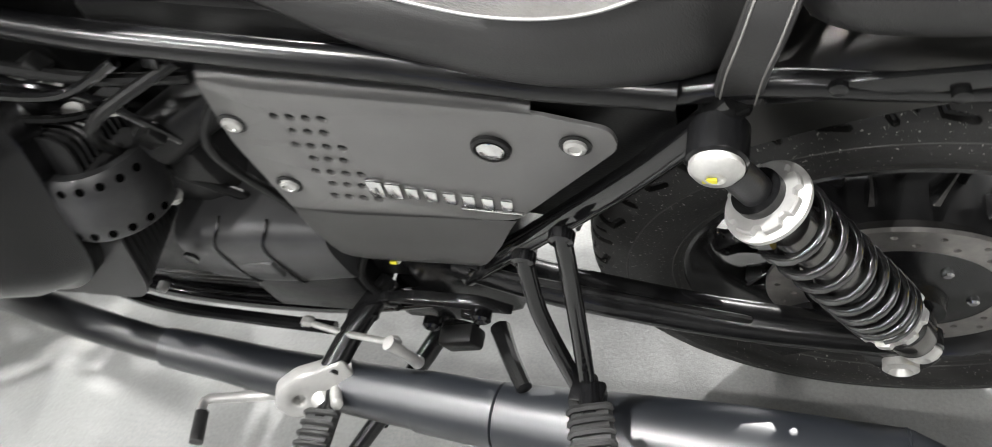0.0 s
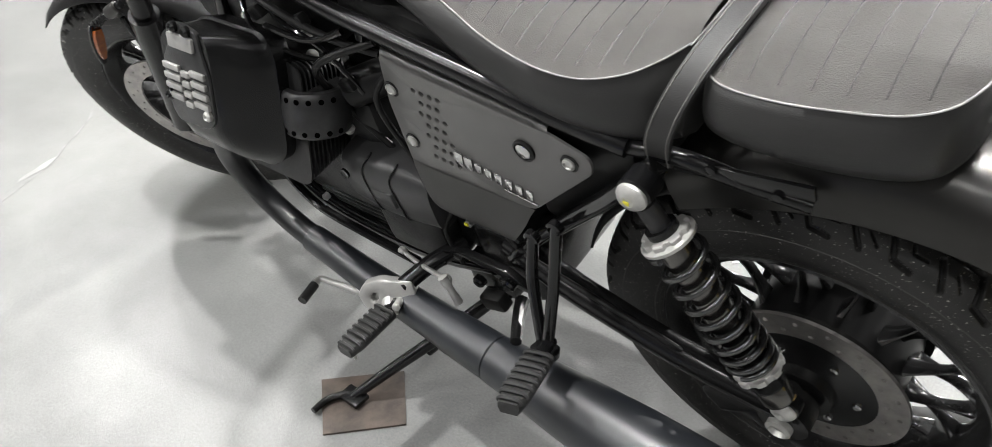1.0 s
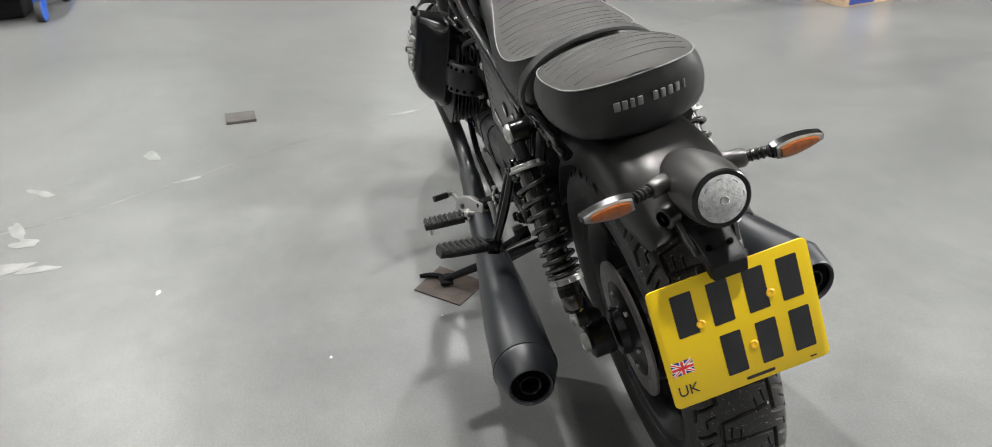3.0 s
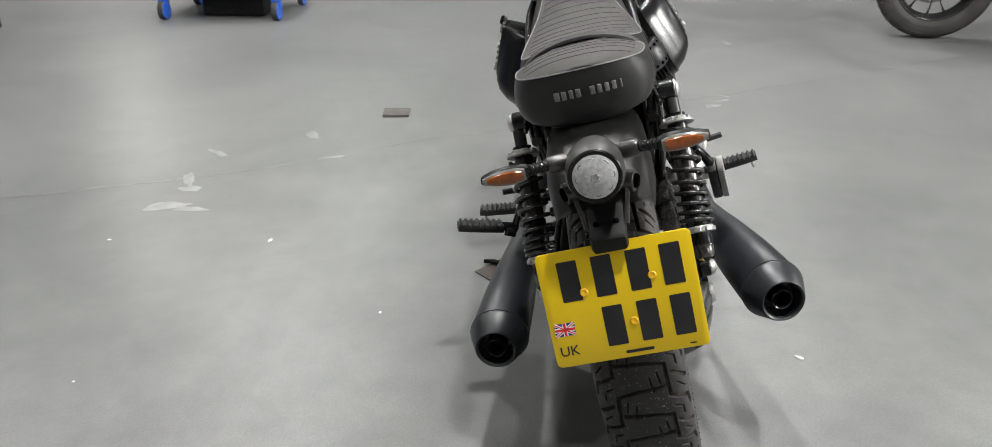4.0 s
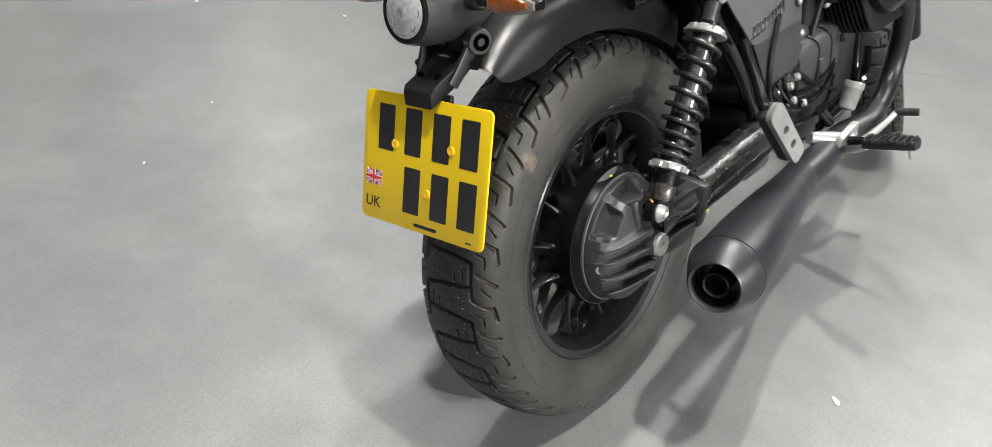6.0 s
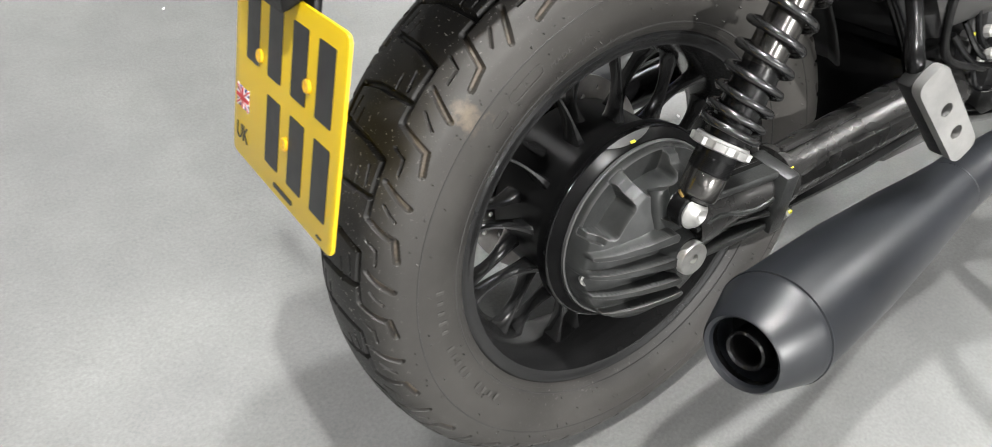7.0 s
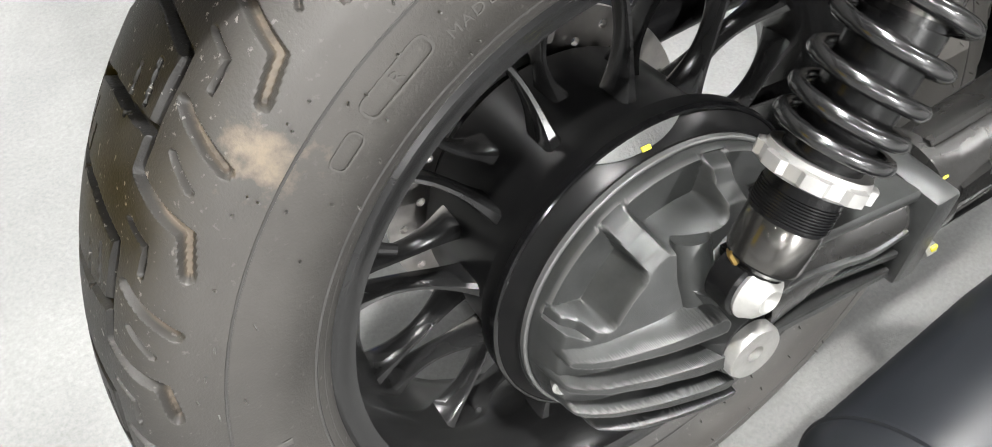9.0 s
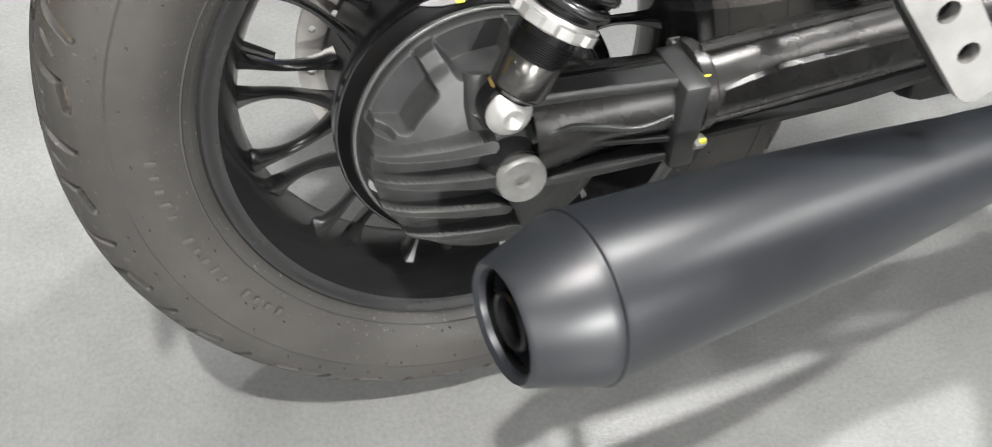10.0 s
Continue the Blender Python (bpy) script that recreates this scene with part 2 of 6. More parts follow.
def tyre_skin(name, spot):
    """Road-worn rubber: pale haze, specks of grit, and one splash of dried mud at spot; the right wall's light is
    painted in.
    """
    m, nt, bs = nodes_of(name)
    tc = nt.nodes.new("ShaderNodeTexCoord")
    noise = {}
    for key, sc, det in (("haze", 9.0, 5.0), ("broad", 5.0, 6.0), ("grit", 240.0, 3.0), ("edge", 55.0, 5.0), ("grain", 700.0, 2.0)):
        noise[key] = add(nt, "ShaderNodeTexNoise", Scale=sc, Detail=det, Roughness=0.62)
        nt.links.new(tc.outputs["Object"], noise[key].inputs["Vector"])

    def step(value, lo, hi):
        r = add(nt, "ShaderNodeMapRange")
        r.inputs["From Min"].default_value, r.inputs["From Max"].default_value = lo, hi
        nt.links.new(value, r.inputs["Value"])
        return r.outputs["Result"]

    def blend(fac, a, b):
        x = nt.nodes.new("ShaderNodeMix")
        x.data_type = "RGBA"
        nt.links.new(fac, x.inputs["Factor"])
        for sock, c in (("A", a), ("B", b)):
            if isinstance(c, tuple):
                x.inputs[sock].default_value = (*c, 1)
            else:
                nt.links.new(c, x.inputs[sock])
        return x.outputs["Result"]

    col = blend(step(noise["haze"].outputs["Fac"], 0.35, 0.72), (0.0085, 0.0083, 0.008), (0.021, 0.0202, 0.0192))
    col = blend(step(noise["grit"].outputs["Fac"], 0.635, 0.70), col, (0.26, 0.25, 0.235))
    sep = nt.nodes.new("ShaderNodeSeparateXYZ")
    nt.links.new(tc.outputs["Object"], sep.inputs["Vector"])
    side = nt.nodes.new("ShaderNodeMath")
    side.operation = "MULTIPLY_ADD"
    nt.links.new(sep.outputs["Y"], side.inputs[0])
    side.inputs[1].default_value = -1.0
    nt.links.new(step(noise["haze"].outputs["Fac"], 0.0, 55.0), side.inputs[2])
    # paler tone on the right wall only: the stronger light there, as colour
    lit_wall_tone = blend(step(noise["broad"].outputs["Fac"], 0.36, 0.64), (0.042, 0.0395, 0.036), (0.071, 0.067, 0.062))
    col = blend(step(side.outputs["Value"], 0.046, 0.088), col, lit_wall_tone)
    dv = nt.nodes.new("ShaderNodeVectorMath")
    dv.operation = "DISTANCE"
    nt.links.new(tc.outputs["Object"], dv.inputs[0])
    dv.inputs[1].default_value = spot
    wob = nt.nodes.new("ShaderNodeMath")
    wob.operation = "MULTIPLY_ADD"
    nt.links.new(noise["edge"].outputs["Fac"], wob.inputs[0])
    wob.inputs[1].default_value = 0.085
    nt.links.new(dv.outputs["Value"], wob.inputs[2])
    col = blend(step(wob.outputs["Value"], 0.060, 0.038), col, (0.165, 0.134, 0.100))
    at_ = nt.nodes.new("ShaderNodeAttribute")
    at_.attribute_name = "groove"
    # groove floors: silt on the right shoulder, elsewhere recess shade painted as near-black
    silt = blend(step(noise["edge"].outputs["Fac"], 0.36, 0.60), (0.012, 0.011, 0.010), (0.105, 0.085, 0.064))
    silt_shade_tone = blend(step(side.outputs["Value"], 0.050, 0.064), (0.006, 0.0058, 0.0055), silt)
    col = blend(step(at_.outputs["Fac"], 0.55, 0.95), col, silt_shade_tone)
    nt.links.new(col, bs.inputs["Base Color"])
    bs.inputs["Specular IOR Level"].default_value = 0.38
    rr = add(nt, "ShaderNodeMapRange")
    rr.inputs["To Min"].default_value, rr.inputs["To Max"].default_value = 0.36, 0.62
    nt.links.new(noise["haze"].outputs["Fac"], rr.inputs["Value"])
    nt.links.new(rr.outputs["Result"], bs.inputs["Roughness"])
    bp = add(nt, "ShaderNodeBump", Strength=0.2, Distance=0.0012)
    nt.links.new(noise["grain"].outputs["Fac"], bp.inputs["Height"])
    nt.links.new(bp.outputs["Normal"], bs.inputs["Normal"])
    return m


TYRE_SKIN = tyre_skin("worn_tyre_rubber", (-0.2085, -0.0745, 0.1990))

FLOOR = floor_material()


# ---- mesh tools ----
def V(*p):
    return Vector(p)


def finish(me, mat, smooth=35):
    me.materials.append(mat)
    if smooth:
        me.polygons.foreach_set("use_smooth", [True] * len(me.polygons))
        me.set_sharp_from_angle(angle=radians(smooth))
    me.update()
    return me


def mesh_of(name, bm, mat, smooth=35):
    bmesh.ops.recalc_face_normals(bm, faces=bm.faces[:])
    me = bpy.data.meshes.new(name)
    bm.to_mesh(me)
    bm.free()
    return finish(me, mat, smooth)


def part(name, bm, mat, parent, label="", smooth=35):
    me = mesh_of(name, bm, mat, smooth) if isinstance(bm, bmesh.types.BMesh) else finish(bm, mat, smooth)
    ob = new(name, me)
    ob.parent = parent
    return tagged(ob, label)


def shared(name, me, parent, m=None):
    ob = new(name, me)
    ob.parent = parent
    if m is not None:
        ob.matrix_basis = m
    return ob


def thing(name, m, label, category, group="", kind=""):
    ob = new(name)
    ob.empty_display_size = 0.1
    ob.matrix_world = m
    return tagged(ob, label, category, group, kind)


def grid(bm, rings, closed=True, caps=True):
    """Skin a list of rings of points."""
    vs = [[bm.verts.new(p) for p in r] for r in rings]
    n = len(vs[0])
    for a, b in zip(vs, vs[1:]):
        for i in range(n if closed else n - 1):
            j = (i + 1) % n
            try:
                bm.faces.new((a[i], a[j], b[j], b[i]))
            except ValueError:
                pass
    if caps and closed:
        bm.faces.new(vs[0][::-1])
        bm.faces.new(vs[-1])
    return bm


def basis(d, hint=None):
    d = Vector(d).normalized()
    h = Vector(hint) if hint else (V(0, 0, 1) if abs(d.z) < 0.9 else V(1, 0, 0))
    u = d.cross(h).normalized()
    return d, u, d.cross(u).normalized()


def lathe(p0, d, profile, n=32, bm=None, caps=True, hint=None):
    """Turn a profile of (along, radius) about the axis that starts at p0 and runs along d."""
    bm = bm or bmesh.new()
    d, u, w = basis(d, hint)
    rings = [[Vector(p0) + d * s + (u * math.cos(2 * math.pi * k / n) + w * math.sin(2 * math.pi * k / n)) * max(r, 1e-4) for k in range(n)] for s, r in profile]
    return grid(bm, rings, True, caps)


def smooth_path(pts, steps=6):
    pts = [Vector(p) for p in pts]
    if len(pts) < 3:
        return pts
    out = []
    for i in range(len(pts) - 1):
        a, b, c, d = pts[max(i - 1, 0)], pts[i], pts[i + 1], pts[min(i + 2, len(pts) - 1)]
        for k in range(steps):
            t = k / steps
            out.append(0.5 * (2 * b + (c - a) * t + (2 * a - 5 * b + 4 * c - d) * t * t + (3 * b - a - 3 * c + d) * t ** 3))
    return out + [pts[-1]]


def tube(pts, r, n=12, steps=6, bm=None, caps=True):
    """A round bar along a smooth path; r is one radius or one for each given point."""
    bm = bm or bmesh.new()
    rs = r if isinstance(r, (list, tuple)) else [r] * len(pts)
    path = smooth_path(pts, steps)
    rad = [rs[0]] if len(path) == 1 else [float(np.interp(i / (len(path) - 1), np.linspace(0, 1, len(rs)), rs)) for i in range(len(path))]
    rings, u = [], None
    for i, p in enumerate(path):
        d = (path[min(i + 1, len(path) - 1)] - path[max(i - 1, 0)]).normalized()
        if u is None:
            _, u, w = basis(d)
        u = (u - d * u.dot(d)).normalized()
        w = d.cross(u)
        rings.append([p + (u * math.cos(2 * math.pi * k / n) + w * math.sin(2 * math.pi * k / n)) * rad[i] for k in range(n)])
    return grid(bm, rings, True, caps)


def box(c, s, bevel=0.0, m=None, bm=None, seg=2):
    """A box of size s about c with rounded edges, turned by m."""
    b = bmesh.new()
    bmesh.ops.create_cube(b, size=1.0)
    bmesh.ops.scale(b, vec=s, verts=b.verts[:])
    if bevel:
        bmesh.ops.bevel(b, geom=b.edges[:], offset=bevel, segments=seg, profile=0.5, affect="EDGES")
    mm = Matrix.Translation(c) @ (m.to_4x4() if m else Matrix())
    bmesh.ops.transform(b, matrix=mm, verts=b.verts[:])
    if bm is None:
        return b
    me = bpy.data.meshes.new("tmp")
    b.to_mesh(me)
    b.free()
    bm.from_mesh(me)
    bpy.data.meshes.remove(me)
    return bm


def sheet(outline, holes, depth, to3, bevel=0.0):
    """A plate from a 2D outline with holes; to3 maps (a, b, c) to space, c through the thickness."""
    bm = bmesh.new()
    loops = []
    for loop in [outline] + list(holes):
        vs = [bm.verts.new((a, b, 0)) for a, b in loop]
        loops.append([bm.edges.new((vs[i], vs[(i + 1) % len(vs)])) for i in range(len(vs))])
    bmesh.ops.triangle_fill(bm, edges=[e for l in loops for e in l], use_beauty=True)
    r = bmesh.ops.extrude_face_region(bm, geom=bm.faces[:])
    for v in [g for g in r["geom"] if isinstance(g, bmesh.types.BMVert)]:
        v.co.z += depth
    if bevel:
        es = [e for e in bm.edges if len(e.link_faces) == 2 and e.calc_face_angle() > 0.9 and abs(e.verts[0].co.z - e.verts[1].co.z) < 1e-6 and e.verts[0].co.z > depth * 0.5]
        bmesh.ops.bevel(bm, geom=es, offset=bevel, segments=2, profile=0.5, affect="EDGES")
    for v in bm.verts:
        v.co = to3(*v.co)
    return bm


def circle2(cx, cy, r, n=16):
    return [(cx + r * math.cos(2 * math.pi * k / n), cy + r * math.sin(2 * math.pi * k / n)) for k in range(n)]


def round_poly(pts, r, n=5):
    """Round the corners of a 2D polygon."""
    out = []
    for i, p in enumerate(pts):
        a, b, c = Vector(pts[i - 1]), Vector(p), Vector(pts[(i + 1) % len(pts)])
        rr = min(r, (a - b).length * 0.45, (c - b).length * 0.45)
        s, e = b + (a - b).normalized() * rr, b + (c - b).normalized() * rr
        for k in range(n + 1):
            t = k / n
            q = s * (1 - t) ** 2 + b * 2 * t * (1 - t) + e * t * t
            out.append((q.x, q.y))
    return out


def lettering(text, size, depth):
    cu = bpy.data.curves.new("lettering", "FONT")
    cu.body, cu.size, cu.extrude, cu.align_x, cu.align_y = text, size, depth, "CENTER", "CENTER"
    ob = bpy.data.objects.new("lettering", cu)
    me = bpy.data.meshes.new_from_object(ob)
    bpy.data.objects.remove(ob)
    bpy.data.curves.remove(cu)
    return me


# ---- the hall ----
X0, X1, Y0, Y1 = -9.0, 19.0, -11.0, 13.0
tagged(part("floor", box((5, 1, -0.1), (X1 - X0, Y1 - Y0, 0.2)), FLOOR, None, "grey sealed concrete floor with scuffs and dull gloss", smooth=0), category="floor", kind="structure")
for nm, c, s in (("wall_north", (X1 + 0.1, 1, 2.6), (0.2, Y1 - Y0 + 0.4, 5.2)), ("wall_south", (X0 - 0.1, 1, 2.6), (0.2, Y1 - Y0 + 0.4, 5.2)),
                 ("wall_west", (5, Y1 + 0.1, 2.6), (X1 - X0, 0.2, 5.2)), ("wall_east", (5, Y0 - 0.1, 2.6), (X1 - X0, 0.2, 5.2))):
    tagged(part(nm, box(c, s), WALL, None, "plain grey painted workshop wall", 0), category="wall", kind="structure")
tagged(part("ceiling", box((5, 1, HALL_H + 0.1), (X1 - X0 + 0.4, Y1 - Y0 + 0.4, 0.2)), CEILING, None, "plain dark grey workshop ceiling", 0), category="ceiling", kind="structure")
lamp_me = mesh_of("housing", lathe((0, 0, 0.0), (0, 0, 1), [(0.0, 0.185), (0.004, 0.19), (0.05, 0.19), (0.09, 0.12), (0.11, 0.06), (0.16, 0.05)], 40), WALL)
for lx, ly, le in LAMPS:
    lm = thing("ceiling_or_fill_light", pose(lx, ly, HALL_H - 0.18), "round white high-bay ceiling light, switched on; right-hand rows are added fill", "ceiling light", "rows of ceiling lights")
    shared("housing", lamp_me, lm)

# ---- the motorcycle, leaning on its side stand; built upright, x forward, y to its left ----
LEAN, AXLE_Z, AXLE_H = radians(13.96), 0.321, 0.3139
BIKE = Matrix.Translation((0, 0, AXLE_H)) @ Matrix.Rotation(-LEAN, 4, "X") @ Matrix.Translation((0, 0, -AXLE_Z))
bike = thing("motorcycle", BIKE, "dark grey and black bobber motorcycle leaning on its side stand", "motorcycle")


def to_bike(x, y, z):
    return BIKE.inverted() @ V(x, y, z)


# -- tyres and wheels --
def tyre_mesh(name, R, half, bead_r, bead_y, per, count, across, grooves, depth=0.0055):
    """Skin of a tyre: tread grooves are cut into it, given as segments in (run, across) metres of one repeat."""
    prof = [(-bead_y, bead_r), (-bead_y * 1.14, bead_r + 0.006), (-half * 0.97, bead_r + 0.032), (-half, bead_r + 0.056), (-half * 0.985, R - 0.043),
            (-half * 0.93, R - 0.0255), (-half * 0.76, R - 0.0108), (-half * 0.4, R - 0.0028), (0, R)]
    prof = prof + [(-y, r) for y, r in prof[-2::-1]]
    pts = smooth_path([(y, r, 0) for y, r in prof], 12)
    d = np.array([(p.x, p.y) for p in pts])
    run = np.r_[0, np.cumsum(np.hypot(*np.diff(d, axis=0).T))]
    edge = run[-1] / 2 - 0.088
    v = np.r_[np.linspace(0, edge, 18)[:-1], np.linspace(edge, run[-1] - edge, across - 34), np.linspace(run[-1] - edge, run[-1], 18)[1:]]
    py, pr = np.interp(v, run, d[:, 0]), np.interp(v, run, d[:, 1])
    v = v - run[-1] / 2
    L = 2 * math.pi * R / count
    s = np.arange(per) * L / per
    S, W = np.meshgrid(s, v, indexing="ij")
    cut = np.zeros_like(S)
    for s0, v0, s1, v1, hw, dp in grooves:
        for off in (-2 * L, -L, 0, L, 2 * L):
            ax, ay, bx, by = s0 + off, v0, s1 + off, v1
            t = np.clip(((S - ax) * (bx - ax) + (W - ay) * (by - ay)) / ((bx - ax) ** 2 + (by - ay) ** 2), 0, 1)
            dist = np.hypot(S - ax - t * (bx - ax), W - ay - t * (by - ay))
            cut = np.maximum(cut, dp * np.clip((hw + 0.0011 - dist) / 0.0021, 0, 1))
    ty, tr = np.gradient(py), np.gradient(pr)
    ln = np.hypot(ty, tr)
    ny, nr = -tr / ln, ty / ln
    if nr[across // 2] < 0:
        ny, nr = -ny, -nr
    n = per * count
    ang = np.arange(n) * 2 * math.pi / n
    C = np.tile(cut, (count, 1)) * depth
    Y, Rr = py[None, :] - C * ny[None, :], pr[None, :] - C * nr[None, :]
    co = np.stack([Rr * np.cos(ang)[:, None], Y, Rr * np.sin(ang)[:, None]], -1).reshape(-1, 3)
    i, j = np.meshgrid(np.arange(n), np.arange(across - 1), indexing="ij")
    a, b = i * across + j, ((i + 1) % n) * across + j
    faces = np.stack([a, a + 1, b + 1, b], -1).reshape(-1, 4)
    me = bpy.data.meshes.new(name)
    me.from_pydata(co.tolist(), [], faces.tolist())
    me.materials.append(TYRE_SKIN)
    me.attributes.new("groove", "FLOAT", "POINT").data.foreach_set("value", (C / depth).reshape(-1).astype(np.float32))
    me.polygons.foreach_set("use_smooth", [True] * len(me.polygons))
    me.set_sharp_from_angle(angle=radians(32))
    me.update()
    return me


REPEATS = 22
REAR_L = 2 * math.pi * 0.3268 / REPEATS
DEG = radians(1) * 0.3268
GROOVES = []
for sg, off in ((-1, radians(131.5) * 0.3268), (1, radians(131.5) * 0.3268 + REAR_L / 2)):
    def chain(pts, hw=0.0028, dp=1.0):
        for (a0, v0), (a1, v1) in zip(pts, pts[1:]):
            GROOVES.append(((a0 * DEG + off) % REAR_L, sg * v0, (a0 * DEG + off) % REAR_L + (a1 - a0) * DEG, sg * v1, hw, dp))
    chain(((-0.4, -0.040), (0.0, 0.010), (1.3, 0.041), (11.1, 0.0428)), 0.0027)      # steps across the crown and runs along it
    chain(((11.1, 0.0428), (13.3, 0.0760), (17.1, 0.0812)), 0.0027)                   # hook on the shoulder
    chain(((4.1, 0.0520), (7.0, 0.0808)), 0.0025)                                     # separate slanting groove
    chain(((-1.5, 0.0470), (-0.5, 0.0605), (2.1, 0.0615)), 0.0006)                    # sipes
    chain(((7.7, 0.0580), (9.8, 0.0715)), 0.0006)
    chain(((4.6, 0.014), (8.8, 0.017)), 0.0005)
    chain(((3.2, 0.027), (6.6, 0.030)), 0.0005)


def wheel(name, m, R, half, bead_r, bead_y, hub_r, hub_half, spokes, tyre, label, root=None):
    rim_prof = [(-bead_y - 0.004, bead_r + 0.006), (-bead_y - 0.0075, bead_r + 0.001), (-bead_y - 0.0065, bead_r - 0.003), (-bead_y - 0.0045, bead_r - 0.0055), (-bead_y - 0.0035, bead_r - 0.0115), (-bead_y + 0.001, bead_r - 0.0140), (-bead_y + 0.016, bead_r - 0.022),
                (-0.018, bead_r - 0.028), (0.018, bead_r - 0.028), (bead_y - 0.016, bead_r - 0.022), (bead_y - 0.006, bead_r - 0.010), (bead_y + 0.003, bead_r - 0.006),
                (bead_y + 0.007, bead_r), (bead_y + 0.004, bead_r + 0.006)]
    full = rim_prof + [(bead_y - 0.010, bead_r - 0.002), (-bead_y + 0.010, bead_r - 0.002), rim_prof[0]]
    w = part(name, lathe((0, 0, 0), (0, 1, 0), full, 96, caps=False), RIM, root or bike, label)
    w.matrix_basis = m
    t = new("tyre", tyre)
    t.parent = w
    tagged(t, "black rubber tyre with tread grooves part dusty, part painted darker")
    part("hub", lathe((0, 0, 0), (0, 1, 0), [(-hub_half, 0.03), (-hub_half, hub_r - 0.006), (-hub_half + 0.006, hub_r), (-0.012, hub_r), (0.012, hub_r), (hub_half - 0.006, hub_r), (hub_half, hub_r - 0.006), (hub_half, 0.03)], 64), DRUM, w)
    for kind in (0, 1):
        b = bmesh.new()
        rings, n = [], 12
        rin, rout = hub_r - 0.004, bead_r - 0.020
        for k in range(n + 1):
            f = k / n
            r = rin + (rout - rin) * f
            flare = 0.0022 + 0.0056 * (2 * abs(f - 0.48)) ** 3
            yc = (1 if kind else -1) * (0.016 * (1 - f) - 0.010 * f)
            dep = 0.008 + 0.008 * (2 * abs(f - 0.5)) ** 2
            bend = (1 if kind else -1) * 0.009 * math.sin(math.pi * f)
            rings.append([V(r, yc + dep * c, bend + flare * q) for c, q in ((-1, -0.55), (-0.75, -1), (0.75, -1), (1, -0.55), (1, 0.55), (0.75, 1), (-0.75, 1), (-1, 0.55))])
        grid(b, rings)
        me = mesh_of("spoke", b, SPOKE, 32)
        for k in range(spokes // 2):
            shared("spoke", me, w, Matrix.Rotation(2 * math.pi * (k + 0.5 * kind) / (spokes // 2) + 0.1, 4, "Y"))
    return w


def brake_disc(w, y, r0, r1, holes):
    hs = []
    for k in range(holes):
        a, rr = 2 * math.pi * k / holes, r0 + (r1 - r0) * (0.28 if k % 2 else 0.68)
        hs.append(circle2(rr * math.cos(a), rr * math.sin(a), 0.0036, 8))
    hs.append(circle2(0, 0, r0, 64))
    part("brake_disc", sheet(circle2(0, 0, r1, 96), hs, 0.005, lambda a, b, c: V(a, y + c, b)), STEEL, w, "drilled steel brake disc")


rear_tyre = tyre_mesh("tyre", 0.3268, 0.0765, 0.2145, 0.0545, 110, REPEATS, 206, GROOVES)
rw = wheel("rear_wheel", pose(0.005, 0, AXLE_Z), 0.323, 0.076, 0.2145, 0.0545, 0.108, 0.052, 24, rear_tyre, "gloss black cast rear wheel with curved spokes")
brake_disc(rw, 0.066, 0.092, 0.130, 36)
part("disc_carrier", lathe((0, 0.05, 0), (0, 1, 0), [(0, 0.02), (0, 0.094), (0.02, 0.095), (0.024, 0.075), (0.03, 0.045), (0.045, 0.042), (0.048, 0.02)], 48), SATIN, rw)
for k in range(6):
    a = k * math.pi / 3
    part("bolt", lathe((0.068 * math.cos(a), 0.07, 0.068 * math.sin(a)), (0, 1, 0), [(0, 0.006), (0.008, 0.006), (0.010, 0.004)], 10), CHROME, rw)
STEER = pose(1.475, 0, AXLE_Z) @ Matrix.Rotation(radians(22), 4, Vector((-0.44, 0, 0.9)))
front_tyre = tyre_mesh("tyre", 0.320, 0.066, 0.2145, 0.046, 28, REPEATS, 84, [(a, b * 0.85, c, d * 0.85, e, f) for a, b, c, d, e, f in GROOVES])
fw = wheel("front_wheel", STEER, 0.320, 0.066, 0.2145, 0.046, 0.05, 0.05, 24, front_tyre, "gloss black cast front wheel with curved spokes")
brake_disc(fw, 0.062, 0.120, 0.160, 36)

# -- rear fender --
b = bmesh.new()
top = smooth_path([(0.20, 0, 0.668), (0.12, 0, 0.708), (0.03, 0, 0.738), (-0.07, 0, 0.750), (-0.16, 0, 0.742), (-0.225, 0, 0.715), (-0.275, 0, 0.672)], 6)
rings = []
for i, p in enumerate(top):
    d = (top[min(i + 1, len(top) - 1)] - top[max(i - 1, 0)]).normalized()
    nrm = V(d.z, 0, -d.x)
    if nrm.z > 0:
        nrm = -nrm
    f = i / (len(top) - 1)
    drop, w = 0.078 - 0.044 * max(0, (f - 0.80) / 0.20) ** 2, 0.086 - 0.012 * max(0, (f - 0.7) / 0.3) ** 2
    ring = []
    for k in range(25):
        a = -math.pi / 2 + math.pi * k / 24
        y = w * (abs(math.sin(a)) ** 0.68) * (1 if a > 0 else -1)
        dp = drop * (1 - abs(math.cos(a)) ** 0.68)
        ring.append(p + nrm * dp + V(0, y, 0))
    rings.append(ring)
grid(b, rings, closed=False)
bmesh.ops.solidify(b, geom=b.faces[:], thickness=0.003)
part("rear_fender", b, MATTE, bike, "matte dark grey metal rear fender", 50)

# -- tail light --
tax = V(-1, 0, 0.12).normalized()
tl0 = V(-0.185, 0, 0.728)
tlen = (V(-0.333, 0, 0.745) - tl0).dot(tax)
tl = part("tail_light", lathe(tl0, tax, [(0, 0.006), (0.004, 0.016), (0.018, 0.027), (0.045, 0.0355), (0.085, 0.0420), (0.12, 0.0430), (tlen - 0.012, 0.0415), (tlen, 0.0385), (tlen, 0.0345), (tlen - 0.008, 0.033)], 48), TAIL, bike, "bullet-shaped matte grey tail light housing")
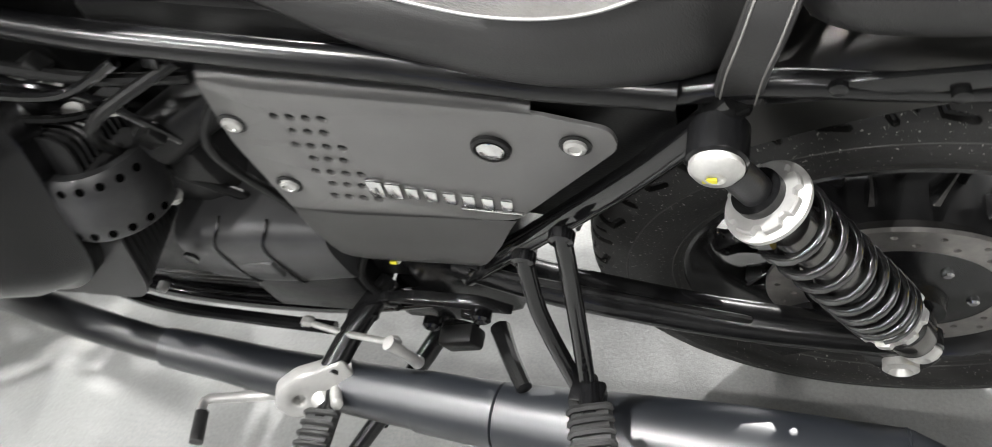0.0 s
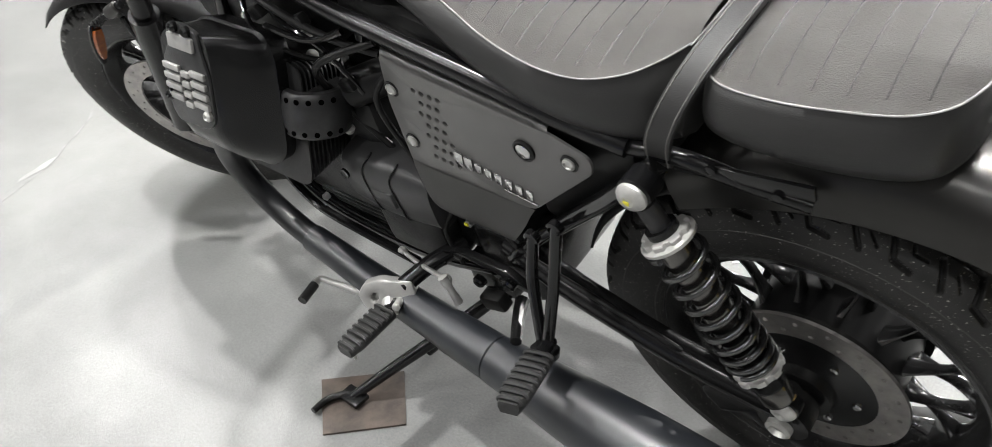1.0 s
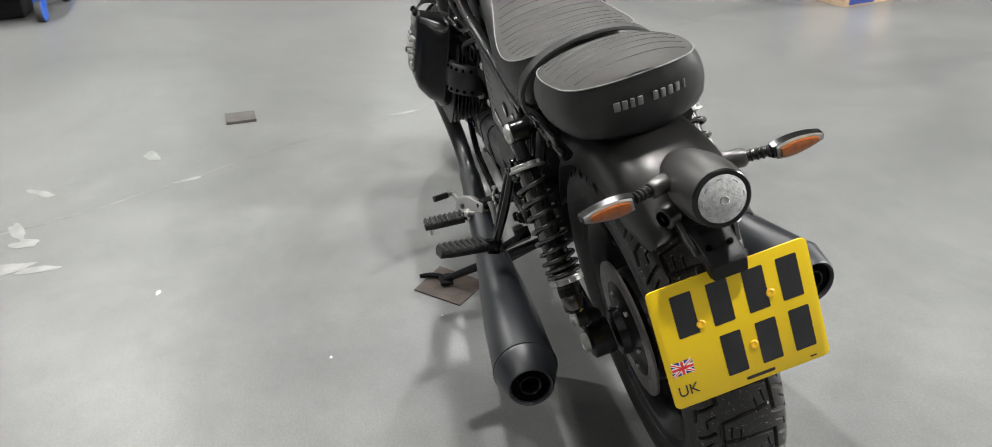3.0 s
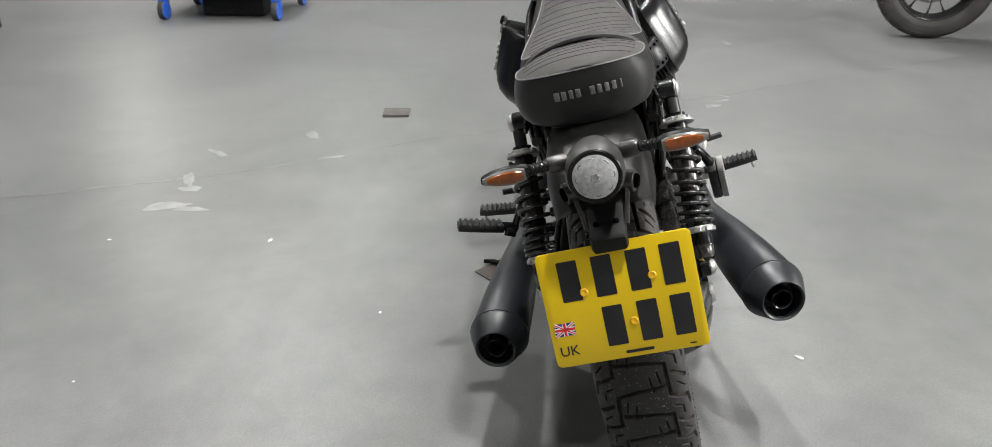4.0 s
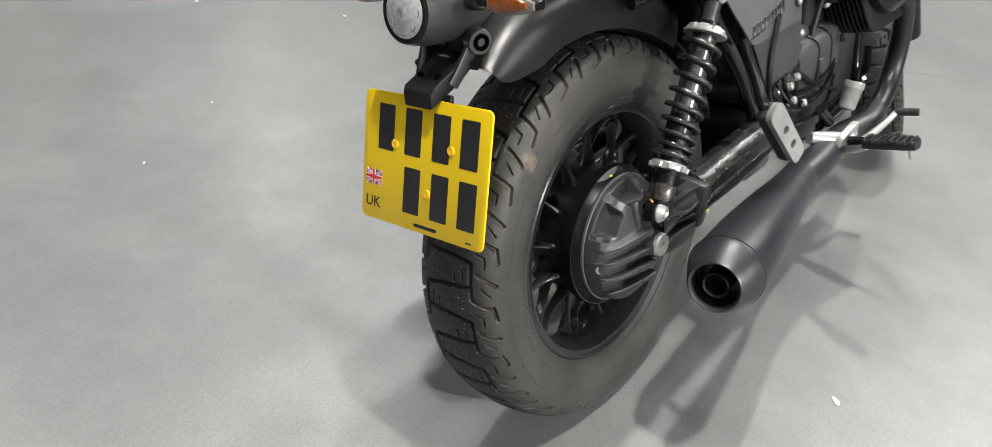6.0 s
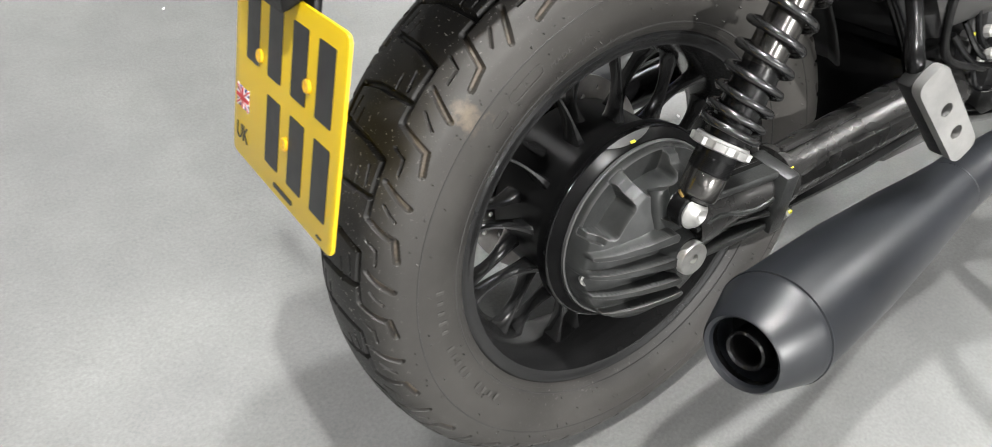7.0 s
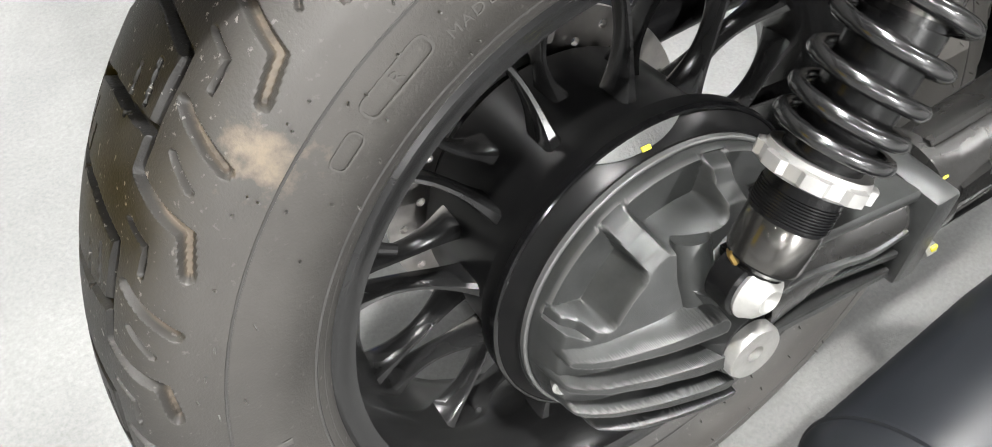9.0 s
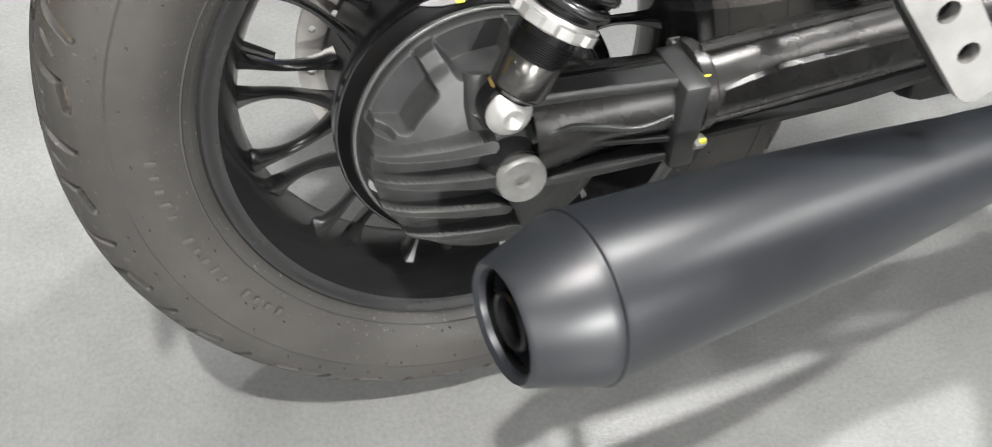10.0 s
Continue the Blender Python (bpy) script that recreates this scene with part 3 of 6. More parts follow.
part("lens_ring", lathe(tl0 + tax * (tlen - 0.002), tax, [(0, 0.0345), (0.0, 0.0385), (0.004, 0.0386), (0.0055, 0.0370), (0.005, 0.0345)], 48), SATIN, tl)
part("lens", lathe(tl0 + tax * (tlen - 0.004), tax, [(0, 0.034), (0.006, 0.0335), (0.010, 0.026), (0.0125, 0.012), (0.013, 0.001)], 40), LENS, tl, "clear lens over ring of small lamps")
_, tu, tw = basis(tax)
for k in range(9):
    rr = 0.0 if k == 8 else 0.022
    q = tl0 + tax * (tlen + 0.0035 + (0.004 if k == 8 else 0)) + (tu * math.cos(k * math.pi / 4) + tw * math.sin(k * math.pi / 4)) * rr
    part("led_cup", lathe(q, tax, [(0, 0.0058), (0.0020, 0.0064), (0.0026, 0.0054), (0.0018, 0.0030), (0.0016, 0.0005)], 14), LED, tl)

# -- turn signals --
def turn_signal(root, inner, tip, rear=True):
    root, inner, tip = V(*root), V(*inner), V(*tip)
    ts = part("turn_signal", tube([root, root.lerp(inner, 0.55), inner.lerp(tip, 0.1)], [0.0085, 0.0075, 0.0065], 14), SATIN, bike, "slim black turn signal with amber lens")
    part("collar", lathe(root.lerp(inner, 0.10), inner - root, [(0, 0.0105), (0.002, 0.0130), (0.026, 0.0130), (0.031, 0.0095)], 20), MATTE, ts, "grey stem collar")
    for k in range(4):
        part("bellows_ring", lathe(root.lerp(inner, 0.58 + 0.10 * k), inner - root, [(0, 0.0072), (0.0010, 0.0084), (0.0026, 0.0084), (0.0036, 0.0072)], 18), PLASTIC, ts)
    d = (tip - inner).normalized()
    up = V(0, 0, 1) if abs(d.z) < 0.7 else V(0, 1, 0.2).normalized()
    back = V(-1, 0, 0) if rear else V(1, 0, 0)
    ln = (tip - inner).length
    def leaf(s0, s1, h, d0, d1, nb=10):
        bb, rings = bmesh.new(), []
        for k in range(nb + 1):
            f = k / nb
            hh = h * max(0.10, (math.sin(math.pi * (0.10 + 0.83 * f) ** 0.75)) ** 0.55)
            c = inner + d * (ln * (s0 + (s1 - s0) * f)) + up * (0.004 * (f - 0.5))
            rings.append([c + up * (hh * q) + back * (d0 + (d1 - d0) * g) for q, g in ((-1, 0.2), (-0.8, 0.8), (-0.35, 1), (0.35, 1), (0.8, 0.8), (1, 0.2), (0.8, 0), (-0.8, 0))])
        return grid(bb, rings)
    part("body", leaf(-0.06, 1.04, 0.0138, -0.008, 0.007), SATIN, ts)
    part("rim", leaf(0.0, 1.0, 0.0124, 0.0055, 0.0098), SMOKE, ts)
    part("lens", leaf(0.07, 0.88, 0.0102 if rear else 0.0112, 0.006 if rear else -0.0165, 0.0135), AMBER, ts, "amber lens")


for sg in (1, -1):
    turn_signal((-0.255, sg * 0.034, 0.748), (-0.286, sg * 0.098, 0.757), (-0.282, sg * 0.163, 0.752))
    turn_signal((1.36, sg * 0.10, 0.64), (1.425, sg * 0.150, 0.607), (1.438, sg * 0.168, 0.532), False)

# -- number plate and its bracket --
PT, PB = V(-0.3165, 0, 0.633), V(-0.3585, 0, 0.461)
pup = (PT - PB).normalized()
pn = V(-pup.z, 0, pup.x)
pc = (PT + PB) / 2


def on_plate(a, b, c):
    """a to the reader's right, b up, c out from the plate's face."""
    return pc + V(0, -1, 0) * a + pup * b + pn * c


PW, PH = 0.229, 0.178
pl = part("number_plate", sheet(round_poly([(-PW / 2, -PH / 2), (PW / 2, -PH / 2), (PW / 2, PH / 2), (-PW / 2, PH / 2)], 0.010), [], 0.003, lambda a, b, c: on_plate(a, b, c - 0.003), 0.0008), YELLOW, bike, "yellow rear number plate with black bars")


def plate_bar(name, a0, b0, w, h, mat, c=0.0, rise=0.0008, r=0.002):
    part(name, sheet(round_poly([(a0 - w / 2, b0 - h / 2), (a0 + w / 2, b0 - h / 2), (a0 + w / 2, b0 + h / 2), (a0 - w / 2, b0 + h / 2)], r, 3), [], rise, lambda a, b, cc: on_plate(a, b, c + cc - 0.0003)), mat, pl, smooth=0)


for a0 in (-0.070, -0.019, 0.032, 0.081):
    plate_bar("black_bar", a0, 0.042, 0.030, 0.062, PLATE_BLACK)
for a0 in (-0.017, 0.034, 0.083):
    plate_bar("black_bar", a0, -0.036, 0.030, 0.062, PLATE_BLACK)
plate_bar("grey_bar", 0.012, -0.080, 0.042, 0.0045, PLATE_BLACK)
plate_bar("grey_bar", 0.090, -0.082, 0.010, 0.002, PLATE_BLACK)
plate_bar("flag_field", -0.0915, -0.030, 0.031, 0.020, FLAG_BLUE, 0, 0.0006, 0.0005)
for sgn in (1, -1):
    for wd, mt, rs in ((0.0042, FLAG_WHITE, 0.0008), (0.0016, FLAG_RED, 0.0010)):
        dx, dy = 0.0148, 0.0094 * sgn
        nx, ny = -dy / math.hypot(dx, dy) * wd / 2, dx / math.hypot(dx, dy) * wd / 2
        part("flag_stripe", sheet([(-0.0915 - dx - nx, -0.03 - dy - ny), (-0.0915 + dx - nx, -0.03 + dy - ny), (-0.0915 + dx + nx, -0.03 + dy + ny), (-0.0915 - dx + nx, -0.03 - dy + ny)], [], rs, lambda a, b, c: on_plate(a, b, c)), mt, pl, smooth=0)
for wd, mt, rs in ((0.0068, FLAG_WHITE, 0.0012), (0.0038, FLAG_RED, 0.0014)):
    plate_bar("flag_stripe", -0.0915, -0.030, 0.031, wd, mt, 0, rs, 0.0001)
    plate_bar("flag_stripe", -0.0915, -0.030, wd, 0.020, mt, 0, rs, 0.0001)
me = lettering("UK", 0.022, 0.0004)
me.transform(Matrix.Translation(on_plate(-0.091, -0.065, 0.0003)) @ Matrix((V(0, -1, 0), pup, pn)).transposed().to_4x4())
part("lettering", me, PLATE_BLACK, pl, "black country letters UK", 0)
for a0, b0 in ((-0.052, 0.022), (0.050, 0.030), (0.012, -0.034)):
    part("screw_cap", lathe(on_plate(a0, b0, 0), pn, [(0, 0.0062), (0.0014, 0.0062), (0.0026, 0.0050), (0.0024, 0.0022), (0.0018, 0.0005)], 16), PLATE_SCREW, pl)
    part("screw_end", lathe(on_plate(a0, b0, -0.003), -pn, [(0, 0.004), (0.006, 0.004), (0.007, 0.002)], 8), BRASS, pl)
PTILT = Matrix.Rotation(math.atan2(pup.x, pup.z), 3, "Y")
br = part("plate_bracket", box(pc - pn * 0.010 + pup * 0.055, (0.008, 0.075, 0.085), 0.003, PTILT), PLASTIC, bike, "black plastic number plate bracket")
# tray that grips the plate's upper edge and runs forward under the fender
b = bmesh.new()
rings = []
for x, z, w, h in ((-0.331, 0.636, 0.024, 0.010), (-0.326, 0.640, 0.027, 0.012), (-0.300, 0.650, 0.027, 0.012), (-0.272, 0.664, 0.030, 0.011), (-0.250, 0.680, 0.034, 0.010)):
    rings.append([V(x, y, z + q) for y, q in round_poly([(-w, -h), (w, -h), (w, h), (-w, h)], 0.004, 3)])
grid(b, rings)
tray = part("tray", b, PLASTIC, br, "black plastic plate tray")
for yy in (0.015, -0.015):
    # black studs stand for screw holes, their dark only painted
    part("tray_hole_stud", lathe((-0.306, yy, 0.660), (-0.3, 0, 1), [(0, 0.0045), (0.003, 0.0045), (0.004, 0.003)], 10), HOLE, tray)
part("back_plate", box((-0.262, 0, 0.690), (0.006, 0.060, 0.075), 0.002, Matrix.Rotation(radians(-28), 3, "Y")), PLASTIC, br)
part("centre_bolt", lathe((-0.268, 0.008, 0.694), (-0.88, 0, -0.4), [(0, 0.008), (0.004, 0.008), (0.006, 0.005)], 6), SATIN, br)
for sg in (1, -1):
    # flat side arm with a rubber-bushed eye at its upper end
    a0, a1 = V(-0.256, sg * 0.042, 0.700), V(-0.296, sg * 0.029, 0.648)
    ad = (a1 - a0).normalized()
    aw_ = ad.cross(V(0, 1, 0)).normalized()
    b = bmesh.new()
    rings = []
    for f, w in ((0.0, 0.014), (0.25, 0.012), (0.6, 0.009), (1.0, 0.008)):
        c = a0.lerp(a1, f)
        rings.append([c + aw_ * (w * q) + V(0, g * 0.0035, 0) for q, g in ((-1, -0.7), (-0.8, -1), (0.8, -1), (1, -0.7), (1, 0.7), (0.8, 1), (-0.8, 1), (-1, 0.7))])
    grid(b, rings)
    arm = part("side_arm", b, MATTE, br, "matte grey side arm")
    part("eye", lathe(a0 - V(0, sg * 0.006, 0), (-0.35, sg, -0.1), [(0, 0.010), (0, 0.0155), (0.001, 0.0165), (0.017, 0.0165), (0.018, 0.0155), (0.018, 0.010)], 24), MATTE, arm, "grey eye of the side arm")
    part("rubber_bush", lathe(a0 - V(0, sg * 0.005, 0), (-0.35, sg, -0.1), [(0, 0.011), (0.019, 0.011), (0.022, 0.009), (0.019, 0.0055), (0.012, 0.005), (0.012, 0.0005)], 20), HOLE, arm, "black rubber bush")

# -- seats --
def seat_loft(secs, power=2.6):
    """Sections (x, half width at the seam, seam z, crown z, half width below, bottom z). Returns the cushion's sides and its top."""
    side, topm, seam = [], [], []
    for x, wp, zp, zc, wb, zb in secs:
        L, n = [], 8
        for k in range(n + 1):
            f = k / n
            y = wp + (wb - wp) * f + 0.013 * math.sin(math.pi * min(1, f * 1.05)) ** 0.8
            z = zp + (zb - zp) * f
            if f > 0.8:
                y -= 0.03 * ((f - 0.8) / 0.2) ** 2
            L.append((y, z))
        ring = [V(x, y, z) for y, z in L] + [V(x, -y, z) for y, z in reversed(L)]
        side.append(ring)
        T = []
        for k in range(17):
            u = -1 + k / 8
            T.append(V(x, wp * u, zp + (zc - zp) * (1 - abs(u) ** power)))
        topm.append(T)
        seam.append((x, wp, zp))
    return side, topm, seam


def resample(secs, n):
    xs = np.linspace(0, 1, len(secs))
    pts = [smooth_path([(s[0], s[i], 0) for s in secs], n) for i in range(1, 6)]
    return [(pts[0][k].x, *(p[k].y for p in pts)) for k in range(len(pts[0]))]


F_SEAT = resample([(0.60, 0.066, 0.868, 0.880, 0.082, 0.838), (0.50, 0.078, 0.842, 0.858, 0.100, 0.802), (0.44, 0.092, 0.822, 0.838, 0.108, 0.766), (0.38, 0.108, 0.806, 0.822, 0.112, 0.736),
                   (0.31, 0.120, 0.796, 0.813, 0.116, 0.715), (0.25, 0.121, 0.796, 0.814, 0.116, 0.707), (0.20, 0.108, 0.805, 0.822, 0.112, 0.707), (0.168, 0.085, 0.815, 0.830, 0.106, 0.709), (0.146, 0.055, 0.823, 0.833, 0.096, 0.712)], 5)
P_SEAT = resample([(0.128, 0.050, 0.812, 0.818, 0.070, 0.752), (0.118, 0.082, 0.812, 0.824, 0.092, 0.748), (0.09, 0.101, 0.816, 0.836, 0.104, 0.744), (0.04, 0.110, 0.823, 0.848, 0.108, 0.742), (-0.01, 0.110, 0.829, 0.853, 0.107, 0.743),
                   (-0.06, 0.103, 0.834, 0.856, 0.100, 0.746), (-0.091, 0.086, 0.838, 0.853, 0.086, 0.748), (-0.106, 0.058, 0.840, 0.849, 0.062, 0.750), (-0.112, 0.030, 0.841, 0.846, 0.036, 0.751)], 5)


def seat(name, secs, label, rib_xs):
    side, topm, seam = seat_loft(secs)
    b = bmesh.new()
    grid(b, side)
    s = part(name, b, LEATHER, bike, label, 60)
    b = bmesh.new()
    grid(b, topm, closed=False)
    bmesh.ops.solidify(b, geom=b.faces[:], thickness=0.004)
    part("top_panel", b, LEATHER_TOP, s, "stitched grey top panel", 60)
    left = [V(x, w + 0.001, z + 0.001) for x, w, z in seam]
    loop = left + [V(v.x, -v.y, v.z) for v in reversed(left)]
    part("piping", tube(loop + [loop[0]], 0.0011, 8, 2), PIPING, s, "pale grey piping")
    xs = [q[0] for q in seam][::-1]
    for rx in rib_xs:
        wp = float(np.interp(rx, xs, [q[1] for q in secs][::-1]))
        zp = float(np.interp(rx, xs, [q[2] for q in secs][::-1]))
        zc = float(np.interp(rx, xs, [q[3] for q in secs][::-1]))
        part("stitch_line", tube([V(rx, wp * 0.88 * u, zp + (zc - zp) * (1 - abs(0.88 * u) ** 2.6) - 0.0002) for u in np.linspace(-1, 1, 13)], 0.0011, 5, 1), LEATHER, s)
    return s


seat("seat", F_SEAT, "grey ribbed rider seat with pale piping", np.arange(0.205, 0.58, 0.027))
ps = seat("pillion_seat", P_SEAT, "grey ribbed pillion seat with pale piping", np.arange(-0.075, 0.11, 0.030))
# raised maker's lettering on the pillion seat's back, as plain bars
for k, wd in enumerate((0.013, 0.011, 0.009, 0.011, 0, 0.011, 0.010, 0.010, 0.010, 0.004)):
    if wd:
        y = 0.043 - k * 0.0116
        x = float(np.interp(abs(y), [0, 0.034, 0.062, 0.09], [-0.1140, -0.1130, -0.1065, -0.092]))
        part("pale_bar", box((x - 0.0058, y, 0.806), (0.003, wd * 0.72, 0.0145), 0.001, Matrix.Rotation(radians(-8), 3, "Y") @ Matrix.Rotation(-1.2 * y * 4, 3, "Z")), WHITE_PRINT, ps)

# strap over the joint of the two seats
b = bmesh.new()
half = [(0.161, 0.118, 0.708), (0.156, 0.126, 0.745), (0.146, 0.123, 0.778), (0.134, 0.102, 0.808), (0.124, 0.071, 0.828), (0.117, 0.034, 0.839), (0.115, 0.0, 0.842)]
full = smooth_path(half + [(x, -y, z) for x, y, z in half[-2::-1]], 5)
rings = []
for i, p in enumerate(full):
    d = (full[min(i + 1, len(full) - 1)] - full[max(i - 1, 0)]).normalized()
    out = V(0, -d.z, d.y)
    if out.z < 0 and abs(p.y) < 0.1 or out.y * p.y < 0:
        out = -out
    rings.append([p + V(0.016, 0, 0), p + V(0.0145, 0, 0) + out * 0.004, p - V(0.0145, 0, 0) + out * 0.004, p - V(0.016, 0, 0), p - V(0.0145, 0, 0) - out * 0.002, p + V(0.0145, 0, 0) - out * 0.002])
grid(b, rings)
strap = part("seat_strap", b, LEATHER, bike, "charcoal vinyl seat strap with stitched edges", 50)
for off in (0.0115, -0.0115):
    pts = []
    for i, p in enumerate(full):
        d = (full[min(i + 1, len(full) - 1)] - full[max(i - 1, 0)]).normalized()
        out = V(0, -d.z, d.y)
        if out.z < 0 and abs(p.y) < 0.1 or out.y * p.y < 0:
            out = -out
        pts.append(p + V(off, 0, 0) + out * 0.0042)
    part("seam", tube(pts, 0.0008, 6, 1), LEATHER_TOP, strap)

# -- frame --
fr = part("frame", tube([(0.98, 0, 0.80), (0.80, 0, 0.79), (0.60, 0, 0.76), (0.40, 0, 0.70)], 0.022, 16), GLOSS, bike, "gloss black tubular steel frame")
for sg in (1, -1):
    part("seat_rail", tube([(1.0, sg * 0.05, 0.85), (0.80, sg * 0.10, 0.822), (0.667, sg * 0.118, 0.800), (0.535, sg * 0.120, 0.776), (0.40, sg * 0.120, 0.752), (0.30, sg * 0.120, 0.731), (0.20, sg * 0.118, 0.714)], 0.0125, 14), SATIN, fr)
    part("diagonal_tube", tube([(0.160, sg * 0.122, 0.712), (0.230, sg * 0.124, 0.628), (0.318, sg * 0.124, 0.536), (0.385, sg * 0.118, 0.46), (0.45, sg * 0.11, 0.38)], 0.0125, 14), GLOSS, fr)
    part("tail_rail", tube([(0.20, sg * 0.114, 0.712), (0.136, sg * 0.116, 0.722), (0.072, sg * 0.112, 0.712), (0.002, sg * 0.104, 0.700)], 0.0100, 12), SATIN, fr)
    part("tail_bracket", box((0.070, sg * 0.118, 0.722), (0.15, 0.006, 0.018), 0.002, Matrix.Rotation(radians(7), 3, "Y")), SATIN, fr)
    for bx in (0.03, 0.10):
        part("bracket_bolt", lathe((bx, sg * 0.120, 0.728 - 0.12 * (0.13 - bx)), (0, sg, 0), [(0, 0.006), (0.005, 0.006), (0.006, 0.004)], 10), SATIN, fr)
    part("shock_mount", tube([(0.174, sg * 0.09, 0.700), (0.171, sg * 0.132, 0.692)], 0.015, 16), SATIN, fr)
    part("down_tube", tube([(0.98, sg * 0.06, 0.78), (1.02, sg * 0.09, 0.60), (1.00, sg * 0.11, 0.36), (0.90, sg * 0.115, 0.285), (0.66, sg * 0.12, 0.29), (0.50, sg * 0.115, 0.33)], 0.014, 14), GLOSS, fr)
    part("clip", box((0.600, sg * 0.112, 0.770), (0.014, 0.010, 0.045), 0.002, Matrix.Rotation(radians(-25), 3, "Y")), SATIN, fr)

# -- shock absorbers --
def shock(sg):
    T, B = V(0.172, sg * 0.152, 0.691), V(-0.001, sg * 0.153, 0.388)
    d = (B - T).normalized()
    ln = (B - T).length
    s = part("shock_absorber", lathe(T, d, [(0.0, 0.010), (0.01, 0.0125), (0.05, 0.0125), (0.05, 0.019), (0.20, 0.019), (0.20, 0.0210), (0.306, 0.0210), (0.309, 0.0200), (0.333, 0.0198), (0.337, 0.0150), (0.345, 0.0145)], 28), SATIN, bike, "black rear shock absorber with silver collars")
    part("piston_rod", lathe(T + d * 0.019, d, [(0, 0.0128), (0.036, 0.0128)], 24), GUNDARK, s, "dark steel rod")
    part("damper_body", lathe(T + d * 0.076, d, [(0, 0.0195), (0.12, 0.0195)], 32), DAMPER, s, "dark polished damper body")
    part("damper_sleeve", lathe(T + d * 0.3065, d, [(0, 0.0203), (0.0010, 0.0209), (0.0235, 0.0209), (0.0255, 0.0200)], 36, caps=False), DAMPER, s, "dark polished lower sleeve")
    part("upper_eye", lathe(T - V(0, sg * 0.022, 0), (0, sg, 0), [(0, 0.021), (0.028, 0.021), (0.030, 0.019)], 24), SATIN, s)
    part("upper_bolt", lathe(T + V(0, sg * 0.008, 0), (0, sg, 0), [(0, 0.0185), (0.004, 0.0185), (0.009, 0.014), (0.011, 0.007), (0.009, 0.005), (0.009, 0.0005)], 24), ZINC, s, "zinc dome bolt with yellow paint mark")
    part("paint_mark", box(T + V(0.004, sg * 0.0175, -0.004), (0.010, 0.002, 0.006), 0.0008), MARKER, s)
    part("lower_eye", lathe(B - V(0, sg * 0.012, 0), (0, sg, 0), [(0, 0.0185), (0.016, 0.0185), (0.018, 0.017)], 24), SATIN, s)
    part("lower_bolt", lathe(B + V(0, sg * 0.005, 0), (0, sg, 0), [(0, 0.0165), (0.003, 0.0170), (0.008, 0.0135), (0.012, 0.0075), (0.0105, 0.0045), (0.008, 0.0005)], 24), ZINC, s, "zinc dome bolt")
    _, u, w = basis(d)
    for s0, nm in ((0.052, "upper_collar"), (0.268, "lower_collar")):
        b = bmesh.new()
        rings = []
        for z, base in ((0.0, 0.0280), (0.002, 0.0292), (0.010, 0.0292), (0.013, 0.0335), (0.019, 0.0335), (0.020, 0.0325)) if nm == "upper_collar" else ((0.006, 0.0225), (0.006, 0.0272), (0.0075, 0.0282), (0.0145, 0.0284), (0.0155, 0.0276), (0.018, 0.0270), (0.018, 0.0225)):
            ring = []
            for k in range(72):
                a = 2 * math.pi * k / 72
                r = base + (0.0030 if k % 9 in (0, 1, 2, 3, 4) and nm == "lower_collar" and 0.006 < z < 0.015 else 0) - (0.0045 if k % 9 in (0, 1, 2) and nm == "upper_collar" and base < 0.032 else 0)
                ring.append(T + d * (s0 + (0.006 + 0.6 * z if nm == "upper_collar" else 0.022 - z)) + (u * math.cos(a) + w * math.sin(a)) * r)
            rings.append(ring)
        grid(b, rings)
        part(nm, b, SILVER, s, "silver castellated collar", 30)
    for k in range(9):
        part("thread", lathe(T + d * (0.291 + k * 0.0016), d, [(0, 0.0208), (0.0005, 0.0217), (0.0011, 0.0217), (0.0016, 0.0208)], 28, caps=False), SATIN, s)
    # progressive spring: wide coils above, close coils below
    pts, turns = [], 9.0
    s_top, s_bot = 0.078, 0.266
    for k in range(int(turns * 20) + 1):
        f = k / (turns * 20)
        along = s_top + (s_bot - s_top) * (1 - (1 - f) ** 1.35)
        a = 2 * math.pi * turns * f * sg
        pts.append(T + d * along + (u * math.cos(a) + w * math.sin(a)) * 0.0285)
    part("spring", tube(pts, 0.0043, 10, 1), SPRING, s, "gloss black coil spring", 60)
    nut = V(-0.003, sg * 0.150, 0.4085)
    nd = V(-0.62, sg * 0.75, 0.25).normalized()
    bn_ = part("brass_nut", lathe(nut - nd * 0.004, nd, [(0, 0.0088), (0.006, 0.0088), (0.0072, 0.0075), (0.0072, 0.0005)], 6), BRASS, s, "brass hexagon nut")
    part("stud_end", lathe(nut + nd * 0.002, nd, [(0, 0.0038), (0.0018, 0.0038), (0.0024, 0.0026), (0.0016, 0.0005)], 14), STEEL, bn_)
    return s


for sg in (1, -1):
    shock(sg)

# -- side panels --
OUT = [(0.575, 0.755), (0.300, 0.712), (0.243, 0.690), (0.240, 0.668), (0.345, 0.568), (0.590, 0.568), (0.600, 0.66)]


def panel_y(x, z):
    return 0.128 + 0.012 * max(0, min(1, (0.72 - z) / 0.15)) - 0.02 * max(0, (x - 0.50) / 0.1) ** 2 * 0.6


